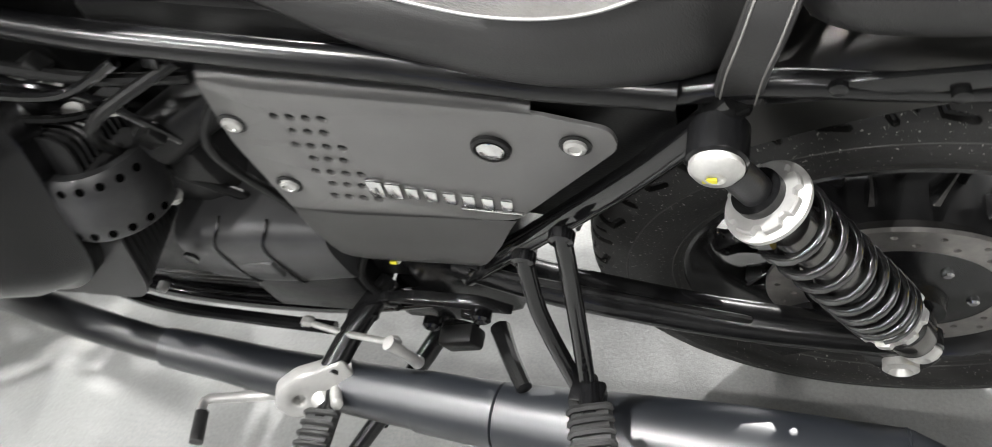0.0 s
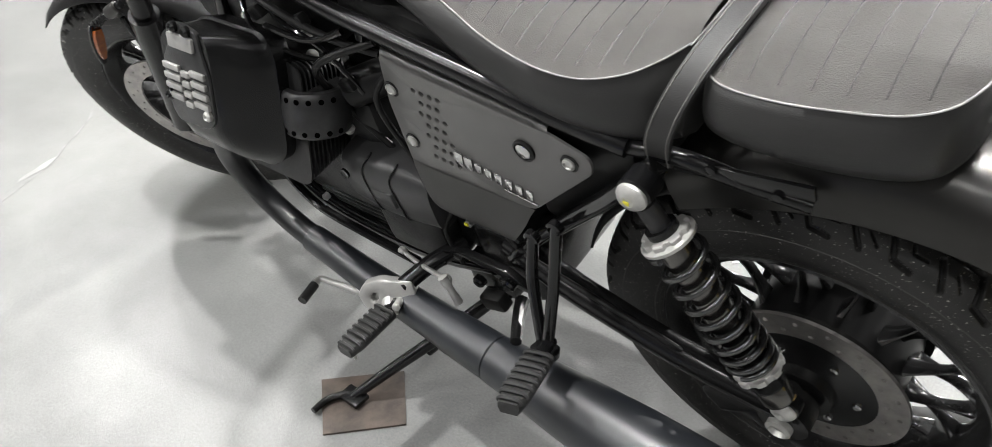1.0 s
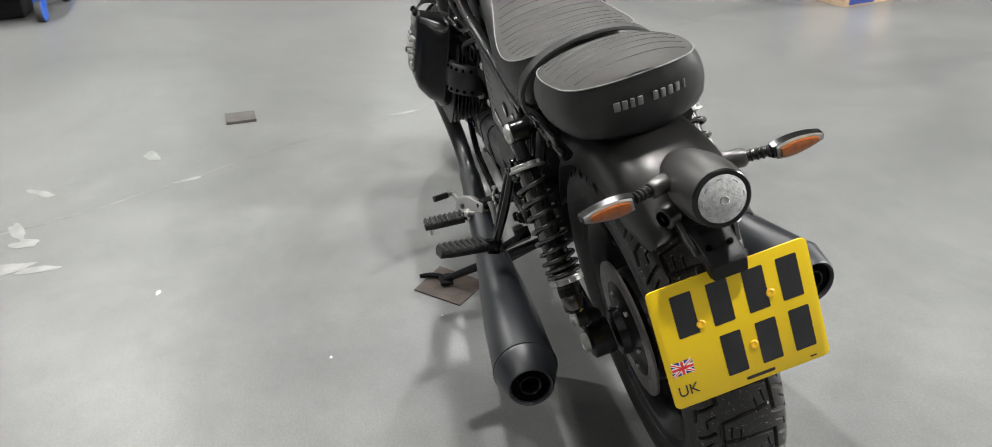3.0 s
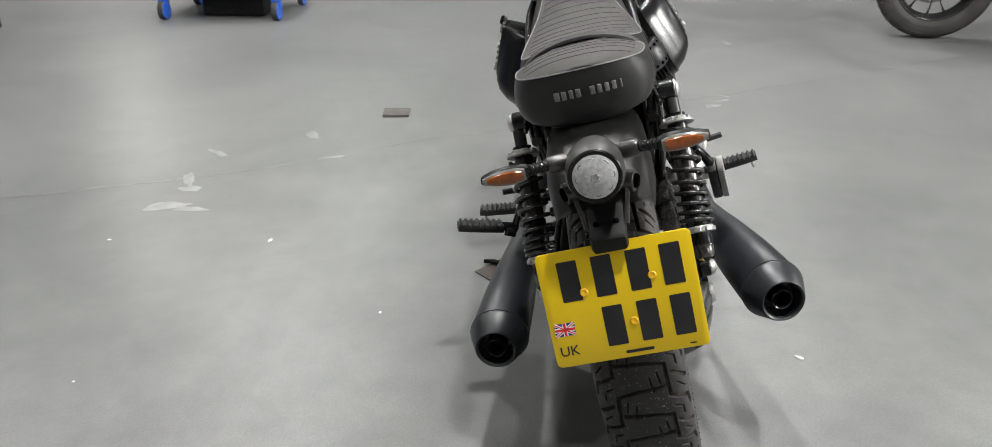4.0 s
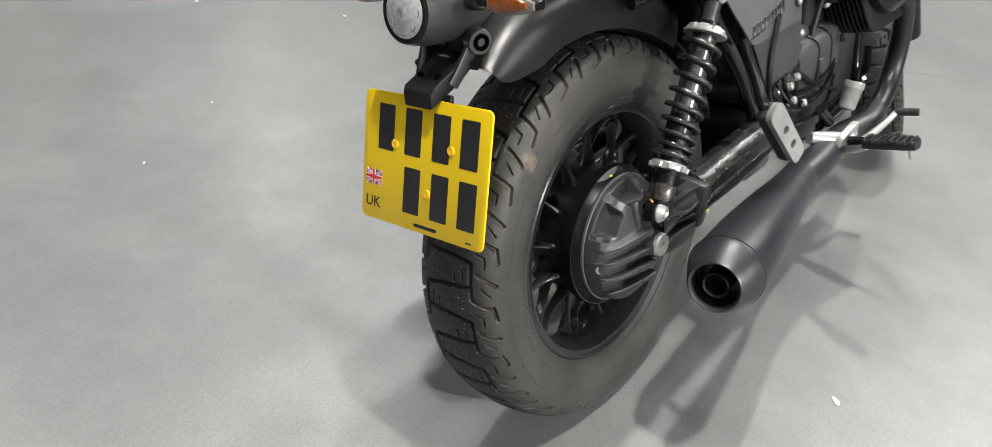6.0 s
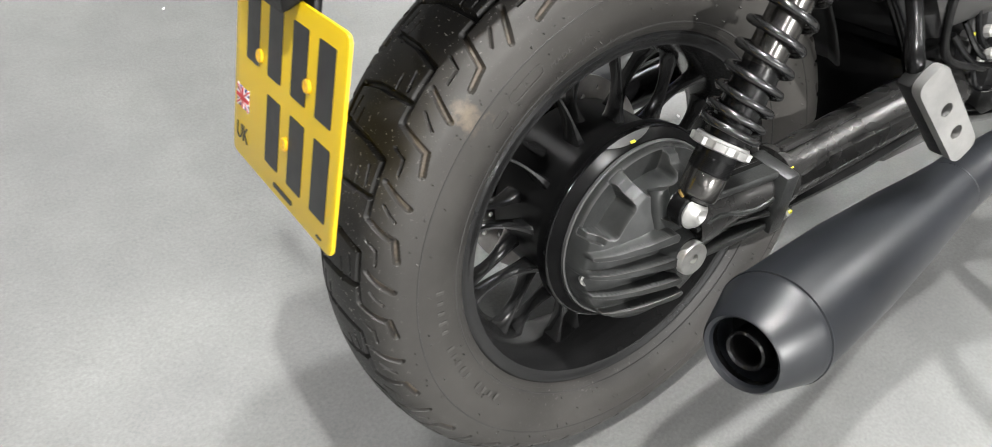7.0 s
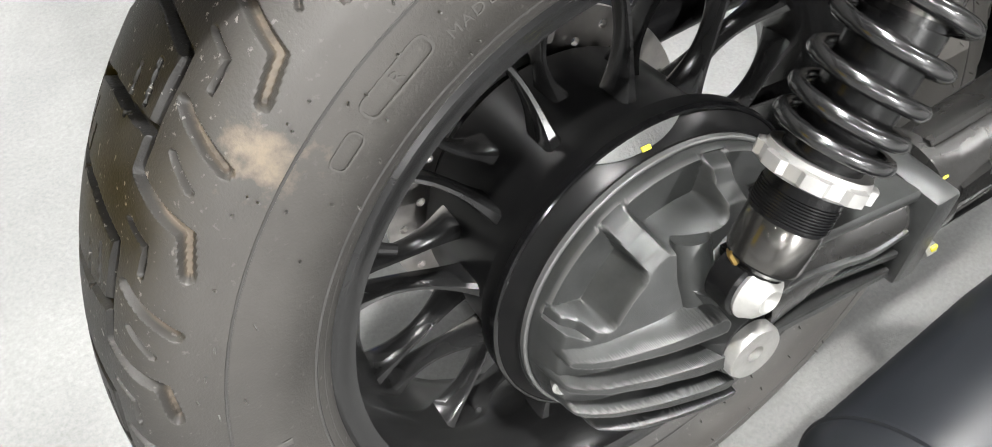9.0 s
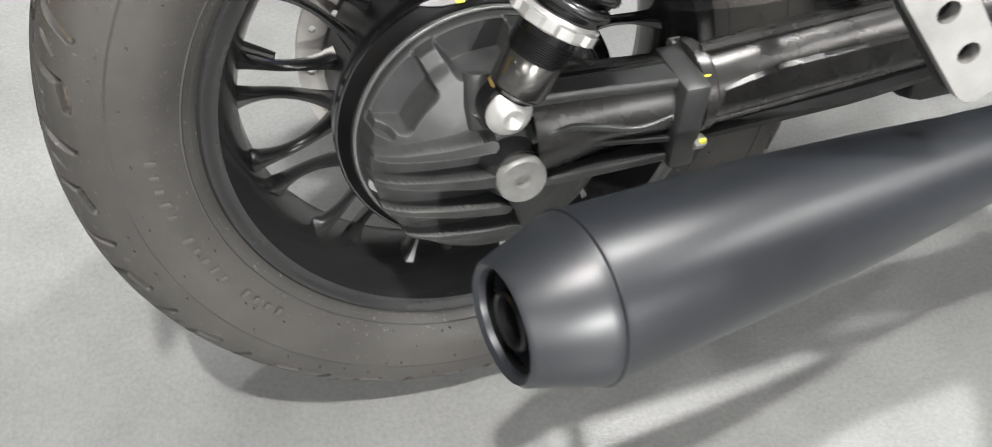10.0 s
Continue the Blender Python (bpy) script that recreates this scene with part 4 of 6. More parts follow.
def side_panel(sg):
    holes = []
    if sg > 0:
        for r in range(7):
            for c in range(4 if r % 2 == 0 else 3):
                hx, hz = 0.517 - 0.0140 * c - (0.007 if r % 2 else 0) - 0.0012 * r, 0.704 - 0.0180 * r - 0.0012 * c
                holes.append(circle2(hx, hz, 0.0042, 10))
    f = lambda a, b, c: V(a, sg * (panel_y(a, b) - 0.004 + c), b)
    # the plate is folded inward below and rolled over along its upper edge
    sp = part("side_panel", sheet(round_poly([(0.572, 0.745), (0.300, 0.706), (0.246, 0.688), (0.243, 0.667), (0.345, 0.566), (0.571, 0.556), (0.586, 0.66)], 0.012, 4), holes, 0.004, f, 0.001), PANEL, bike, "matte grey side panel with silver screws", 25)
    b = bmesh.new()
    rings = []
    for x0, x1, z, dy in ((0.345, 0.571, 0.566, 0.0), (0.354, 0.571, 0.552, 0.002), (0.368, 0.566, 0.526, 0.004), (0.383, 0.558, 0.502, 0.006), (0.393, 0.551, 0.488, 0.006), (0.402, 0.544, 0.479, 0.004), (0.418, 0.530, 0.473, 0.000)):
        rings.append([V(x, sg * (panel_y(x, 0.566) + dy), z) for x in np.linspace(x0, x1, 9)])
    grid(b, rings, closed=False)
    bmesh.ops.solidify(b, geom=b.faces[:], thickness=0.003)
    part("lower_fold", b, PANEL, sp, "folded lower edge", 50)
    b = bmesh.new()
    rings = []
    for k in range(6):
        a = k / 5 * math.pi / 2
        rings.append([V(x, sg * (panel_y(x, z) - 0.012 * (1 - math.cos(a))), z + 0.010 * math.sin(a) - 0.001) for x, z in zip(np.linspace(0.566, 0.302, 12), np.linspace(0.745, 0.7065, 12))])
    grid(b, rings, closed=False)
    bmesh.ops.solidify(b, geom=b.faces[:], thickness=0.002)
    part("upper_fold", b, PANEL, sp, "rolled upper edge", 60)
    for x, z in ((0.566, 0.690), (0.552, 0.608), (0.275, 0.672)):
        y = panel_y(x, z)
        part("screw_washer", lathe((x, sg * y, z), (0, sg, 0), [(0, 0.0125), (0.0012, 0.0125), (0.0014, 0.0105)], 24), PLASTIC, sp)
        part("screw", lathe((x, sg * (y + 0.001), z), (0, sg, 0), [(0, 0.0092), (0.003, 0.0086), (0.0045, 0.0055), (0.003, 0.0045), (0.003, 0.0005)], 20), ZINC, sp, "silver domed screw")
    if sg > 0:
        x, z = 0.342, 0.668
        y = panel_y(x, z)
        part("lock_bezel", lathe((x, sg * y, z), (0, sg, 0), [(0, 0.0165), (0.003, 0.016), (0.004, 0.013), (0.001, 0.0115)], 28), PLASTIC, sp)
        lk = part("lock", lathe((x, sg * y, z), (0, sg, 0), [(0, 0.0112), (0.004, 0.0112), (0.0055, 0.009), (0.0055, 0.0005)], 24), CHROME, sp, "round chrome key lock")
    # raised emblem as plain bars
    for k, (wd, hh) in enumerate(((0.017, 0.026), (0.016, 0.024), (0.013, 0.018), (0.013, 0.018), (0.013, 0.018), (0.013, 0.018), (0.012, 0.018), (0.012, 0.018))):
        x = 0.462 - 0.0165 * k
        z = 0.612 - 0.0028 * k
        y = panel_y(x, z)
        part("emblem_bar", box((x, sg * (y + 0.0015), z), (wd * 0.86, 0.004, hh), 0.0012, Matrix.Rotation(radians(-8), 3, "Y")), CHROME, sp)
    part("emblem_line", box((0.362, sg * (panel_y(0.36, 0.58) + 0.0012), 0.5835), (0.055, 0.003, 0.003), 0.0008, Matrix.Rotation(radians(-8), 3, "Y")), CHROME, sp)


for sg in (1, -1):
    side_panel(sg)

# -- airbox, battery box and boots behind the panels --
part("airbox", box((0.42, 0, 0.64), (0.34, 0.20, 0.19), 0.03), PLASTIC, bike, "black plastic airbox under the seat")
for sg in (1, -1):
    part("inner_panel", sheet(round_poly([(0.205, 0.700), (0.36, 0.700), (0.36, 0.520), (0.325, 0.512), (0.205, 0.632)], 0.012, 4), [], 0.006, lambda a, b, c: V(a, sg * (0.098 + c), b), 0.001), PLASTIC, bike, "black plastic inner panel")
part("under_seat_tray", box((0.42, 0, 0.738), (0.52, 0.17, 0.05), 0.015, Matrix.Rotation(radians(-9), 3, "Y")), PLASTIC, bike)
inner = part("inner_fender", lathe((0.005, -0.075, AXLE_Z), (0, 1, 0), [(0, 0.338), (0.02, 0.346), (0.13, 0.346), (0.15, 0.338)], 96, caps=False), PLASTIC, bike)
bmx = bmesh.new()
bmx.from_mesh(inner.data)
bmesh.ops.delete(bmx, geom=[v for v in bmx.verts if v.co.x < 0.06 or v.co.z < 0.42], context="VERTS")
bmesh.ops.solidify(bmx, geom=bmx.faces[:], thickness=0.004)
bmx.to_mesh(inner.data)
bmx.free()

# -- exhaust --
def exhaust(sg):
    Tp, J = V(-0.045, sg * 0.276, 0.313), (V(0.405, 0.244, 0.302) if sg > 0 else V(0.395, -0.2085, 0.288))
    d = (J - Tp).normalized()
    ln = (J - Tp).length
    mf = part("muffler", lathe(Tp, d, [(0.047, 0.050), (0.050, 0.0585), (0.054, 0.0595), (0.20, 0.0560), (0.32, 0.0485), (ln - 0.03, 0.0405), (ln, 0.0390), (ln + 0.002, 0.0355), (ln + 0.004, 0.0380), (ln + 0.10, 0.0360)], 56), EXHAUST, bike, "matte black megaphone muffler")
    part("end_cone", lathe(Tp, d, [(0.040, 0.034), (0.004, 0.035), (0.0, 0.036), (-0.003, 0.0395), (0.0, 0.0425), (0.044, 0.0575), (0.048, 0.0590), (0.051, 0.0590)], 56, caps=False), EXHAUST, mf, "tapered end cap")
    part("inner_wall", lathe(Tp, d, [(0.036, 0.001), (0.036, 0.036), (0.004, 0.0345)], 40, caps=False), SATIN, mf)
    part("outlet", lathe(Tp + V(0, 0, 0.0), d, [(0.036, 0.0205), (0.004, 0.0205), (0.002, 0.0185), (0.004, 0.0165), (0.034, 0.0165), (0.034, 0.001)], 32, caps=False), SATIN, mf)
    part("weld_ring", lathe(Tp + d * 0.051, d, [(0, 0.0585), (0.001, 0.0605), (0.003, 0.0605), (0.004, 0.0585)], 56, caps=False), EXHAUST, mf)
    mid = Tp + d * (ln + 0.06)
    end = V(0.70, sg * (0.222 if sg > 0 else 0.196), 0.298)
    part("sleeve", tube([mid, mid.lerp(end, 0.5), end, (0.80, sg * 0.212, 0.300), (0.872, sg * 0.206, 0.303)], [0.0355, 0.0325, 0.0295, 0.0275, 0.0262], 36), EXHAUST, mf)
    part("header_pipe", tube([(0.85, sg * 0.207, 0.303), (0.91, sg * 0.202, 0.309), (0.975, sg * 0.197, 0.340), (1.008, sg * 0.198, 0.395), (1.002, sg * 0.205, 0.47), (0.960, sg * 0.212, 0.535), (0.92, sg * 0.214, 0.568)], 0.0225, 24), HEADER, mf, "black exhaust header pipe")
    hs = part("heat_shield", tube([(0.62, sg * 0.172, 0.340), (0.74, sg * 0.170, 0.345), (0.86, sg * 0.166, 0.352), (0.93, sg * 0.158, 0.385), (0.955, sg * 0.15, 0.43)], 0.0085, 10), GLOSS, mf)


for sg in (1, -1):
    exhaust(sg)

# -- engine --
eng = part("engine", box((0.84, 0, 0.46), (0.34, 0.22, 0.30), 0.03), ENGINE, bike, "black transverse twin engine casting")
# added dark block that only fills the gap between engine and tank
part("filler_block", box((0.93, 0, 0.735), (0.34, 0.15, 0.17), 0.02), PLASTIC, eng)
for k in range(6):
    for sg in (1, -1):
        part("case_bolt", lathe((0.80 + 0.05 * k, sg * 0.074, 0.69 + 0.03 * (k % 3)), (0, sg, 0), [(0, 0.006), (0.006, 0.006), (0.008, 0.004)], 8), ZINC, eng)
part("sump", box((0.84, 0, 0.30), (0.30, 0.20, 0.09), 0.02), ENGINE, eng)
part("gearbox", box((0.575, 0, 0.42), (0.24, 0.19, 0.24), 0.04), ENGINE, eng)
gb = part("gearbox_cover", box((0.600, -0.100, 0.455), (0.155, 0.045, 0.150), 0.016, Matrix.Rotation(radians(-12), 3, "Y")), GEARCASE, eng, "grey cast gearbox side cover")
part("cover_step", box((0.575, -0.118, 0.470), (0.090, 0.030, 0.085), 0.012, Matrix.Rotation(radians(-12), 3, "Y")), GEARCASE, gb)
for bx, bz in ((0.545, 0.520), (0.655, 0.520), (0.640, 0.400), (0.560, 0.392), (0.600, 0.535)):
    part("cover_bolt", lathe((bx, -0.120, bz), (0, -1, 0), [(0, 0.007), (0.008, 0.007), (0.010, 0.004)], 10), ZINC, gb)
for k, (z0, dy) in enumerate(((0.400, 0.0), (0.412, 0.006), (0.426, 0.002), (0.372, 0.008))):
    part("brake_pipe", tube([(0.44 + 0.02 * k, -0.140, z0 + 0.06), (0.50, -0.150 - dy, z0 + 0.01), (0.58, -0.158 - dy, z0), (0.66, -0.160 - dy, z0 + 0.012), (0.74, -0.150, z0 + 0.045)], 0.0042, 8), GLOSS if k % 2 else SATIN, eng)
for q in ((0.495, -0.150, 0.455), (0.520, -0.152, 0.468), (0.505, -0.155, 0.425), (0.545, -0.160, 0.410)):
    part("pipe_clip", lathe(q, (0.2, -1, 0.3), [(0, 0.008), (0.007, 0.008), (0.009, 0.005)], 8), ZINC, eng)
part("rear_mount", box((0.47, 0, 0.35), (0.13, 0.225, 0.16), 0.02), SATIN, eng)
part("stand_bracket", box((0.535, 0.085, 0.265), (0.10, 0.05, 0.07), 0.012), SATIN, eng)
part("lower_cover", box((0.66, 0.06, 0.35), (0.16, 0.15, 0.12), 0.02), ENGINE, eng)
part("lower_cover", box((0.66, -0.06, 0.35), (0.16, 0.15, 0.12), 0.02), ENGINE, eng)
for k in range(7):
    part("sump_fin", box((0.84, 0, 0.262 + 0.012 * k), (0.31, 0.215, 0.004), 0.001), ENGINE, eng)
for sg in (1, -1):
    # starter cover: a boxy rounded casting with moulded seams
    b = bmesh.new()
    rings = []
    for f in np.linspace(0, 1, 10):
        x = 0.735 - 0.165 * f
        e = 0.86 + 0.14 * math.sin(math.pi * min(1, 0.12 + f * 0.9))
        ring = []
        for k in range(28):
            a = 2 * math.pi * k / 28
            cy_, sz_ = math.copysign(abs(math.cos(a)) ** 0.55, math.cos(a)), math.copysign(abs(math.sin(a)) ** 0.55, math.sin(a))
            ring.append(V(x, sg * (0.105 + 0.058 * cy_ * e * (1 - 0.30 * f)), 0.474 - 0.022 * f + 0.062 * sz_ * e))
        rings.append(ring)
    grid(b, rings)
    cv = part("starter_cover", b, COVER, eng, "black moulded starter cover", 50)
    for f in (0.30, 0.62):
        x = 0.735 - 0.165 * f
        part("rib", tube([V(x + 0.004 * math.sin(4 * a), sg * (0.105 + 0.0585 * math.cos(a) ** 0.55 * (1 - 0.30 * f)), 0.474 - 0.022 * f + 0.062 * math.copysign(abs(math.sin(a)) ** 0.55, math.sin(a))) for a in np.linspace(-1.35, 1.35, 11)], 0.0016, 6, 2), SATIN, cv)
    part("pad", box((0.673, sg * 0.150, 0.458), (0.070, 0.016, 0.036), 0.006), COVER, cv)
    part("cover_bolt", lathe((0.718, sg * 0.165, 0.503), (0, sg, 0.1), [(0, 0.009), (0.004, 0.009), (0.002, 0.006), (0.002, 0.0005)], 16), GLOSS, cv)
    for bx, by, bz in ((0.874, 0.151, 0.355), (0.533, 0.136, 0.351), (0.517, 0.128, 0.435), (0.69, 0.14, 0.40), (0.62, 0.135, 0.375)):
        part("case_bolt", lathe((bx, sg * (by - 0.014), bz), (0, sg, 0), [(0, 0.007), (0.010, 0.007), (0.012, 0.004)], 6), ZINC, eng, "zinc bolt with yellow mark")
        if bx < 0.6:
            part("paint_mark", box((bx, sg * (by - 0.001), bz + 0.003), (0.008, 0.003, 0.006), 0.001), MARKER, eng)


def cylinder(sg):
    """One finned cylinder with its head, valve cover and silver badge plate."""
    A = V(0, sg * 0.93, 0.37).normalized()
    U = V(0, -sg * 0.37, 0.93).normalized()
    O = V(0.845, sg * 0.03, 0.572)
    P = lambda d, x, u: O + A * d + V(x, 0, 0) + U * u
    cy = part("cylinder", lathe(O, A, [(0.02, 0.075), (0.16, 0.075)], 32), ENGINE, bike, "black finned engine cylinder with ribbed valve cover")
    for k in range(11):
        d = 0.052 + 0.0098 * k
        q = 0.090 + 0.002 * k
        part("fin", sheet(round_poly([(-q, -q * 1.05), (q, -q * 1.05), (q, q * 1.05), (-q, q * 1.05)], 0.03, 4), [], 0.003, lambda a, bb, c: P(d + c, a, bb * (1.0 if bb < 0 else 0.72) - 0.012)), ENGINE, cy)
    b = bmesh.new()
    rings = []
    for d, xm, xp, um, upp, rad in ((0.140, 0.080, 0.120, 0.102, 0.112, 0.030), (0.172, 0.082, 0.124, 0.104, 0.116, 0.030), (0.176, 0.074, 0.120, 0.098, 0.112, 0.030), (0.200, 0.060, 0.118, 0.088, 0.114, 0.030), (0.226, 0.032, 0.114, 0.066, 0.116, 0.026), (0.238, 0.018, 0.108, 0.040, 0.116, 0.024)):
        rings.append([P(d, a, bb) for a, bb in round_poly([(-xm, -um * 0.72), (-xm * 0.45, -um), (xp * 0.8, -um * 0.96), (xp, -um * 0.4), (xp, upp * 0.8), (xp * 0.7, upp), (-xm * 0.75, upp), (-xm, upp * 0.7)], rad, 4)])
    grid(b, rings)
    vc = part("valve_cover", b, SATIN, cy, "smooth black valve cover", 40)
    bp = part("badge_plate", sheet(round_poly([(-0.004, 0.072), (0.000, 0.104), (0.040, 0.112), (0.076, 0.108), (0.082, 0.074), (0.104, 0.046), (0.106, -0.030), (0.090, -0.050), (0.010, -0.046), (-0.012, -0.030), (-0.014, 0.044)], 0.010, 4), [], 0.008, lambda a, bb, c: P(0.234 + c, a, bb + 0.014), 0.002), GUNDARK, cy, "dark cast badge plate with bright ribs")
    part("badge", sheet(round_poly([(0.008, 0.074), (0.070, 0.074), (0.070, 0.096), (0.008, 0.096)], 0.003, 3), [], 0.005, lambda a, bb, c: P(0.2425 + c, a, bb + 0.014), 0.001), SILVER, bp, "blank silver badge")
    for r in range(4):
        for c, (x0, x1) in enumerate(((-0.008, 0.028), (0.032, 0.052), (0.056, 0.098))):
            z = 0.055 - 0.0158 * r - (0.0055 if c == 1 else 0)
            part("bright_rib", box(P(0.245, (x0 + x1) / 2, z), (x1 - x0, 0.006, 0.0092), 0.0012, Matrix((V(1, 0, 0), A, U)).transposed()), SILVER, bp)
    for x, u in ((0.020, 0.118), (0.052, 0.120), (0.000, -0.006), (0.096, 0.006)):
        part("cover_screw", lathe(P(0.241, x, u), A, [(0, 0.0085), (0.006, 0.0085), (0.010, 0.005), (0.007, 0.003), (0.007, 0.0005)], 14), ZINC if u < 0 else SATIN, bp)
    # perforated cover of the throttle body: a curved band with black discs for holes along both edges
    tc0, X1_ = V(0.752, sg * 0.140, 0.612), V(1, 0, 0)
    def on_cover(a, h, r):
        return tc0 + (A * math.cos(a) + X1_ * math.sin(a)) * (r * 0.92) + U * h
    b = bmesh.new()
    rings = []
    for k in range(29):
        a = radians(-118 + 236 * k / 28)
        rings.append([on_cover(a, h, r) for h, r in ((-0.037, 0.044), (-0.036, 0.054), (-0.031, 0.0585), (-0.012, 0.0615), (0.012, 0.0615), (0.031, 0.0585), (0.036, 0.054), (0.037, 0.044))])
    grid(b, rings)
    th = part("throttle_cover", b, GUNDARK, cy, "dark throttle body cover with holes painted as black discs", 40)
    part("cover_core", lathe(tc0 - U * 0.034, U, [(0, 0.046), (0.068, 0.046)], 28), PLASTIC, th)
    # nothing is cut here: each disc paints the dark inside of a hole
    for k in range(10):
        for h in (-0.0255, 0.0255):
            a = radians(-88 + 19.5 * k + (8 if h > 0 else 0))
            n_ = (A * math.cos(a) + X1_ * math.sin(a)).normalized()
            part("hole_disc", lathe(on_cover(a, h, 0.0588), n_, [(0, 0.0042), (0.0016, 0.0042), (0.0017, 0.0036)], 12), HOLE, th)
    part("cover_cap", lathe(on_cover(radians(58), 0.004, 0.055), A * 0.75 + X1_ * 0.6, [(0, 0.016), (0.010, 0.016), (0.011, 0.012), (0.007, 0.010), (0.007, 0.0005)], 20), GLOSS, th)
    part("intake_boot", tube([(0.70, sg * 0.10, 0.63), (0.62, sg * 0.06, 0.655), (0.54, sg * 0.04, 0.655)], [0.030, 0.028, 0.030], 18), PLASTIC, cy)


for sg in (1, -1):
    cylinder(sg)

# -- swingarm, shaft drive and final drive --
sw = part("swingarm", tube([(0.46, 0.095, 0.395), (0.34, 0.118, 0.385), (0.16, 0.132, 0.362), (0.0, 0.128, 0.335)], [0.024, 0.023, 0.021, 0.020], 16), SATIN, bike, "black swingarm with shaft drive")
part("axle_lug", lathe((0.006, 0.105, 0.323), (0, 1, 0), [(0, 0.034), (0.038, 0.034), (0.042, 0.028)], 28), SATIN, sw)
part("axle_nut", lathe((0.006, 0.146, 0.323), (0, 1, 0), [(0, 0.017), (0.010, 0.017), (0.013, 0.012), (0.006, 0.008), (0.006, 0.0005)], 20), ZINC, sw)
part("shock_lug", tube([(0.02, 0.13, 0.345), (0.002, 0.126, 0.381)], [0.018, 0.014], 14), SATIN, sw)
part("cross_tube", tube([(0.43, 0.10, 0.385), (0.43, -0.12, 0.385)], 0.022, 16), SATIN, sw)
part("brake_caliper", box((0.098, 0.086, 0.240), (0.085, 0.045, 0.055), 0.010, Matrix.Rotation(radians(40), 3, "Y")), SATIN, sw)
part("brake_line", tube([(0.11, 0.10, 0.27), (0.15, 0.138, 0.378), (0.28, 0.134, 0.405), (0.42, 0.12, 0.42), (0.48, 0.10, 0.45)], 0.0045, 8), PLASTIC, sw)

sh = part("shaft_housing", tube([(0.50, -0.118, 0.372), (0.32, -0.122, 0.366), (0.16, -0.126, 0.356)], [0.036, 0.033, 0.031], 24), CAST_DARK, bike, "black cast shaft drive housing")
part("joint_collar", box((0.143, -0.134, 0.346), (0.022, 0.056, 0.080), 0.004, Matrix.Rotation(radians(8), 3, "X")), CAST, sh, "black clamp collar of the shaft drive")
part("joint_flange", lathe((0.154, -0.124, 0.356), (1, 0.02, 0.06), [(0, 0.033), (0.001, 0.0375), (0.010, 0.0375), (0.014, 0.033)], 32), CAST_DARK, sh)
for yy, zz in ((-0.147, 0.377), (-0.156, 0.325), (-0.105, 0.383)):
    part("collar_bolt", lathe((0.150, yy, zz), (1, 0, 0), [(0, 0.006), (0.009, 0.006), (0.011, 0.004)], 6), ZINC, sh)
    part("paint_mark", box((0.157, yy - 0.003, zz + 0.002), (0.006, 0.005, 0.005), 0.001), MARKER, sh)
part("rib", tube([(0.16, -0.150, 0.339), (0.30, -0.148, 0.347), (0.44, -0.144, 0.358)], 0.004, 6), CAST_DARK, sh)
part("rib", tube([(0.16, -0.132, 0.392), (0.30, -0.130, 0.398), (0.44, -0.126, 0.405)], 0.004, 6), CAST_DARK, sh)
part("torque_arm", tube([(0.15, -0.140, 0.324), (0.30, -0.140, 0.330), (0.45, -0.135, 0.338)], [0.0085, 0.011, 0.009], 8), PLASTIC, sh)
# flat land cast along the outer face of the housing
b = bmesh.new()
grid(b, [[V(x, y - 0.004 * k, z + q * w) for q, k in ((-1, 0), (-0.8, 1), (0.8, 1), (1, 0))] for x, y, z, w in ((0.172, -0.153, 0.361, 0.008), (0.22, -0.153, 0.366, 0.014), (0.30, -0.154, 0.371, 0.013), (0.40, -0.153, 0.376, 0.009), (0.46, -0.151, 0.378, 0.005))], closed=False)
bmesh.ops.solidify(b, geom=b.faces[:], thickness=0.004)
part("land", b, CAST_DARK, sh, "", 30)

# final drive: a cast dome about the axle with pockets above and long ribs below
b = bmesh.new()
NR, NA = 120, 600
FD_RIBS = ((-0.016, 0.034, -0.094, 0.021), (-0.012, 0.005, -0.100, -0.001), (-0.008, -0.024, -0.094, -0.029), (0.002, -0.050, -0.078, -0.060))
LOBES = (36.0, 77.0, 118.0, 159.0)


def drive_height(r, a):
    """How far the casting stands out at a radius and an angle about the axle."""
    h = float(np.interp(r, [0.0, 0.030, 0.055, 0.080, 0.090, 0.0985, 0.1012, 0.1045], [0.137, 0.133, 0.127, 0.1185, 0.113, 0.106, 0.098, 0.084]))
    deg = math.degrees(a) % 360
    for c0, c1 in zip(LOBES, LOBES[1:]):
        if c0 < deg < c1:
            mid = (c1 - c0) / 2
            side = mid - abs(deg - (c0 + c1) / 2)
            # the dome's edge waves out towards each buttress
            edge = 0.0765 + 0.0075 * max(0, 1 - side / 11.0) ** 1.6
            wall = 3.4 + 2.2 * min(1, max(0, (0.098 - r) / 0.020))
            m = min(1, max(0, (side - wall) / 2.4)) * min(1, max(0, (r - edge) / 0.0040)) * min(1, max(0, (0.1035 - r) / 0.0012))
            h -= (h - 0.0905) * m * m * (3 - 2 * m)
            if side < wall + 2.4:
                f = min(1, max(0, (r - 0.0855) / 0.006))
                h -= 0.0085 * f * f * (3 - 2 * f) * min(1, max(0, (0.1035 - r) / 0.0012)) * (1 - m)
    x, z = r * math.cos(a), r * math.sin(a)
    for x0, z0, x1, z1 in FD_RIBS:
        t = max(0, min(1, ((x - x0) * (x1 - x0) + (z - z0) * (z1 - z0)) / ((x1 - x0) ** 2 + (z1 - z0) ** 2)))
        q = math.hypot(x - x0 - t * (x1 - x0), z - z0 - t * (z1 - z0))
        h += 0.0190 * max(0, min(1, (0.0062 - 0.0022 * t - q) / 0.0013)) * (1 - 0.50 * t)
    return h


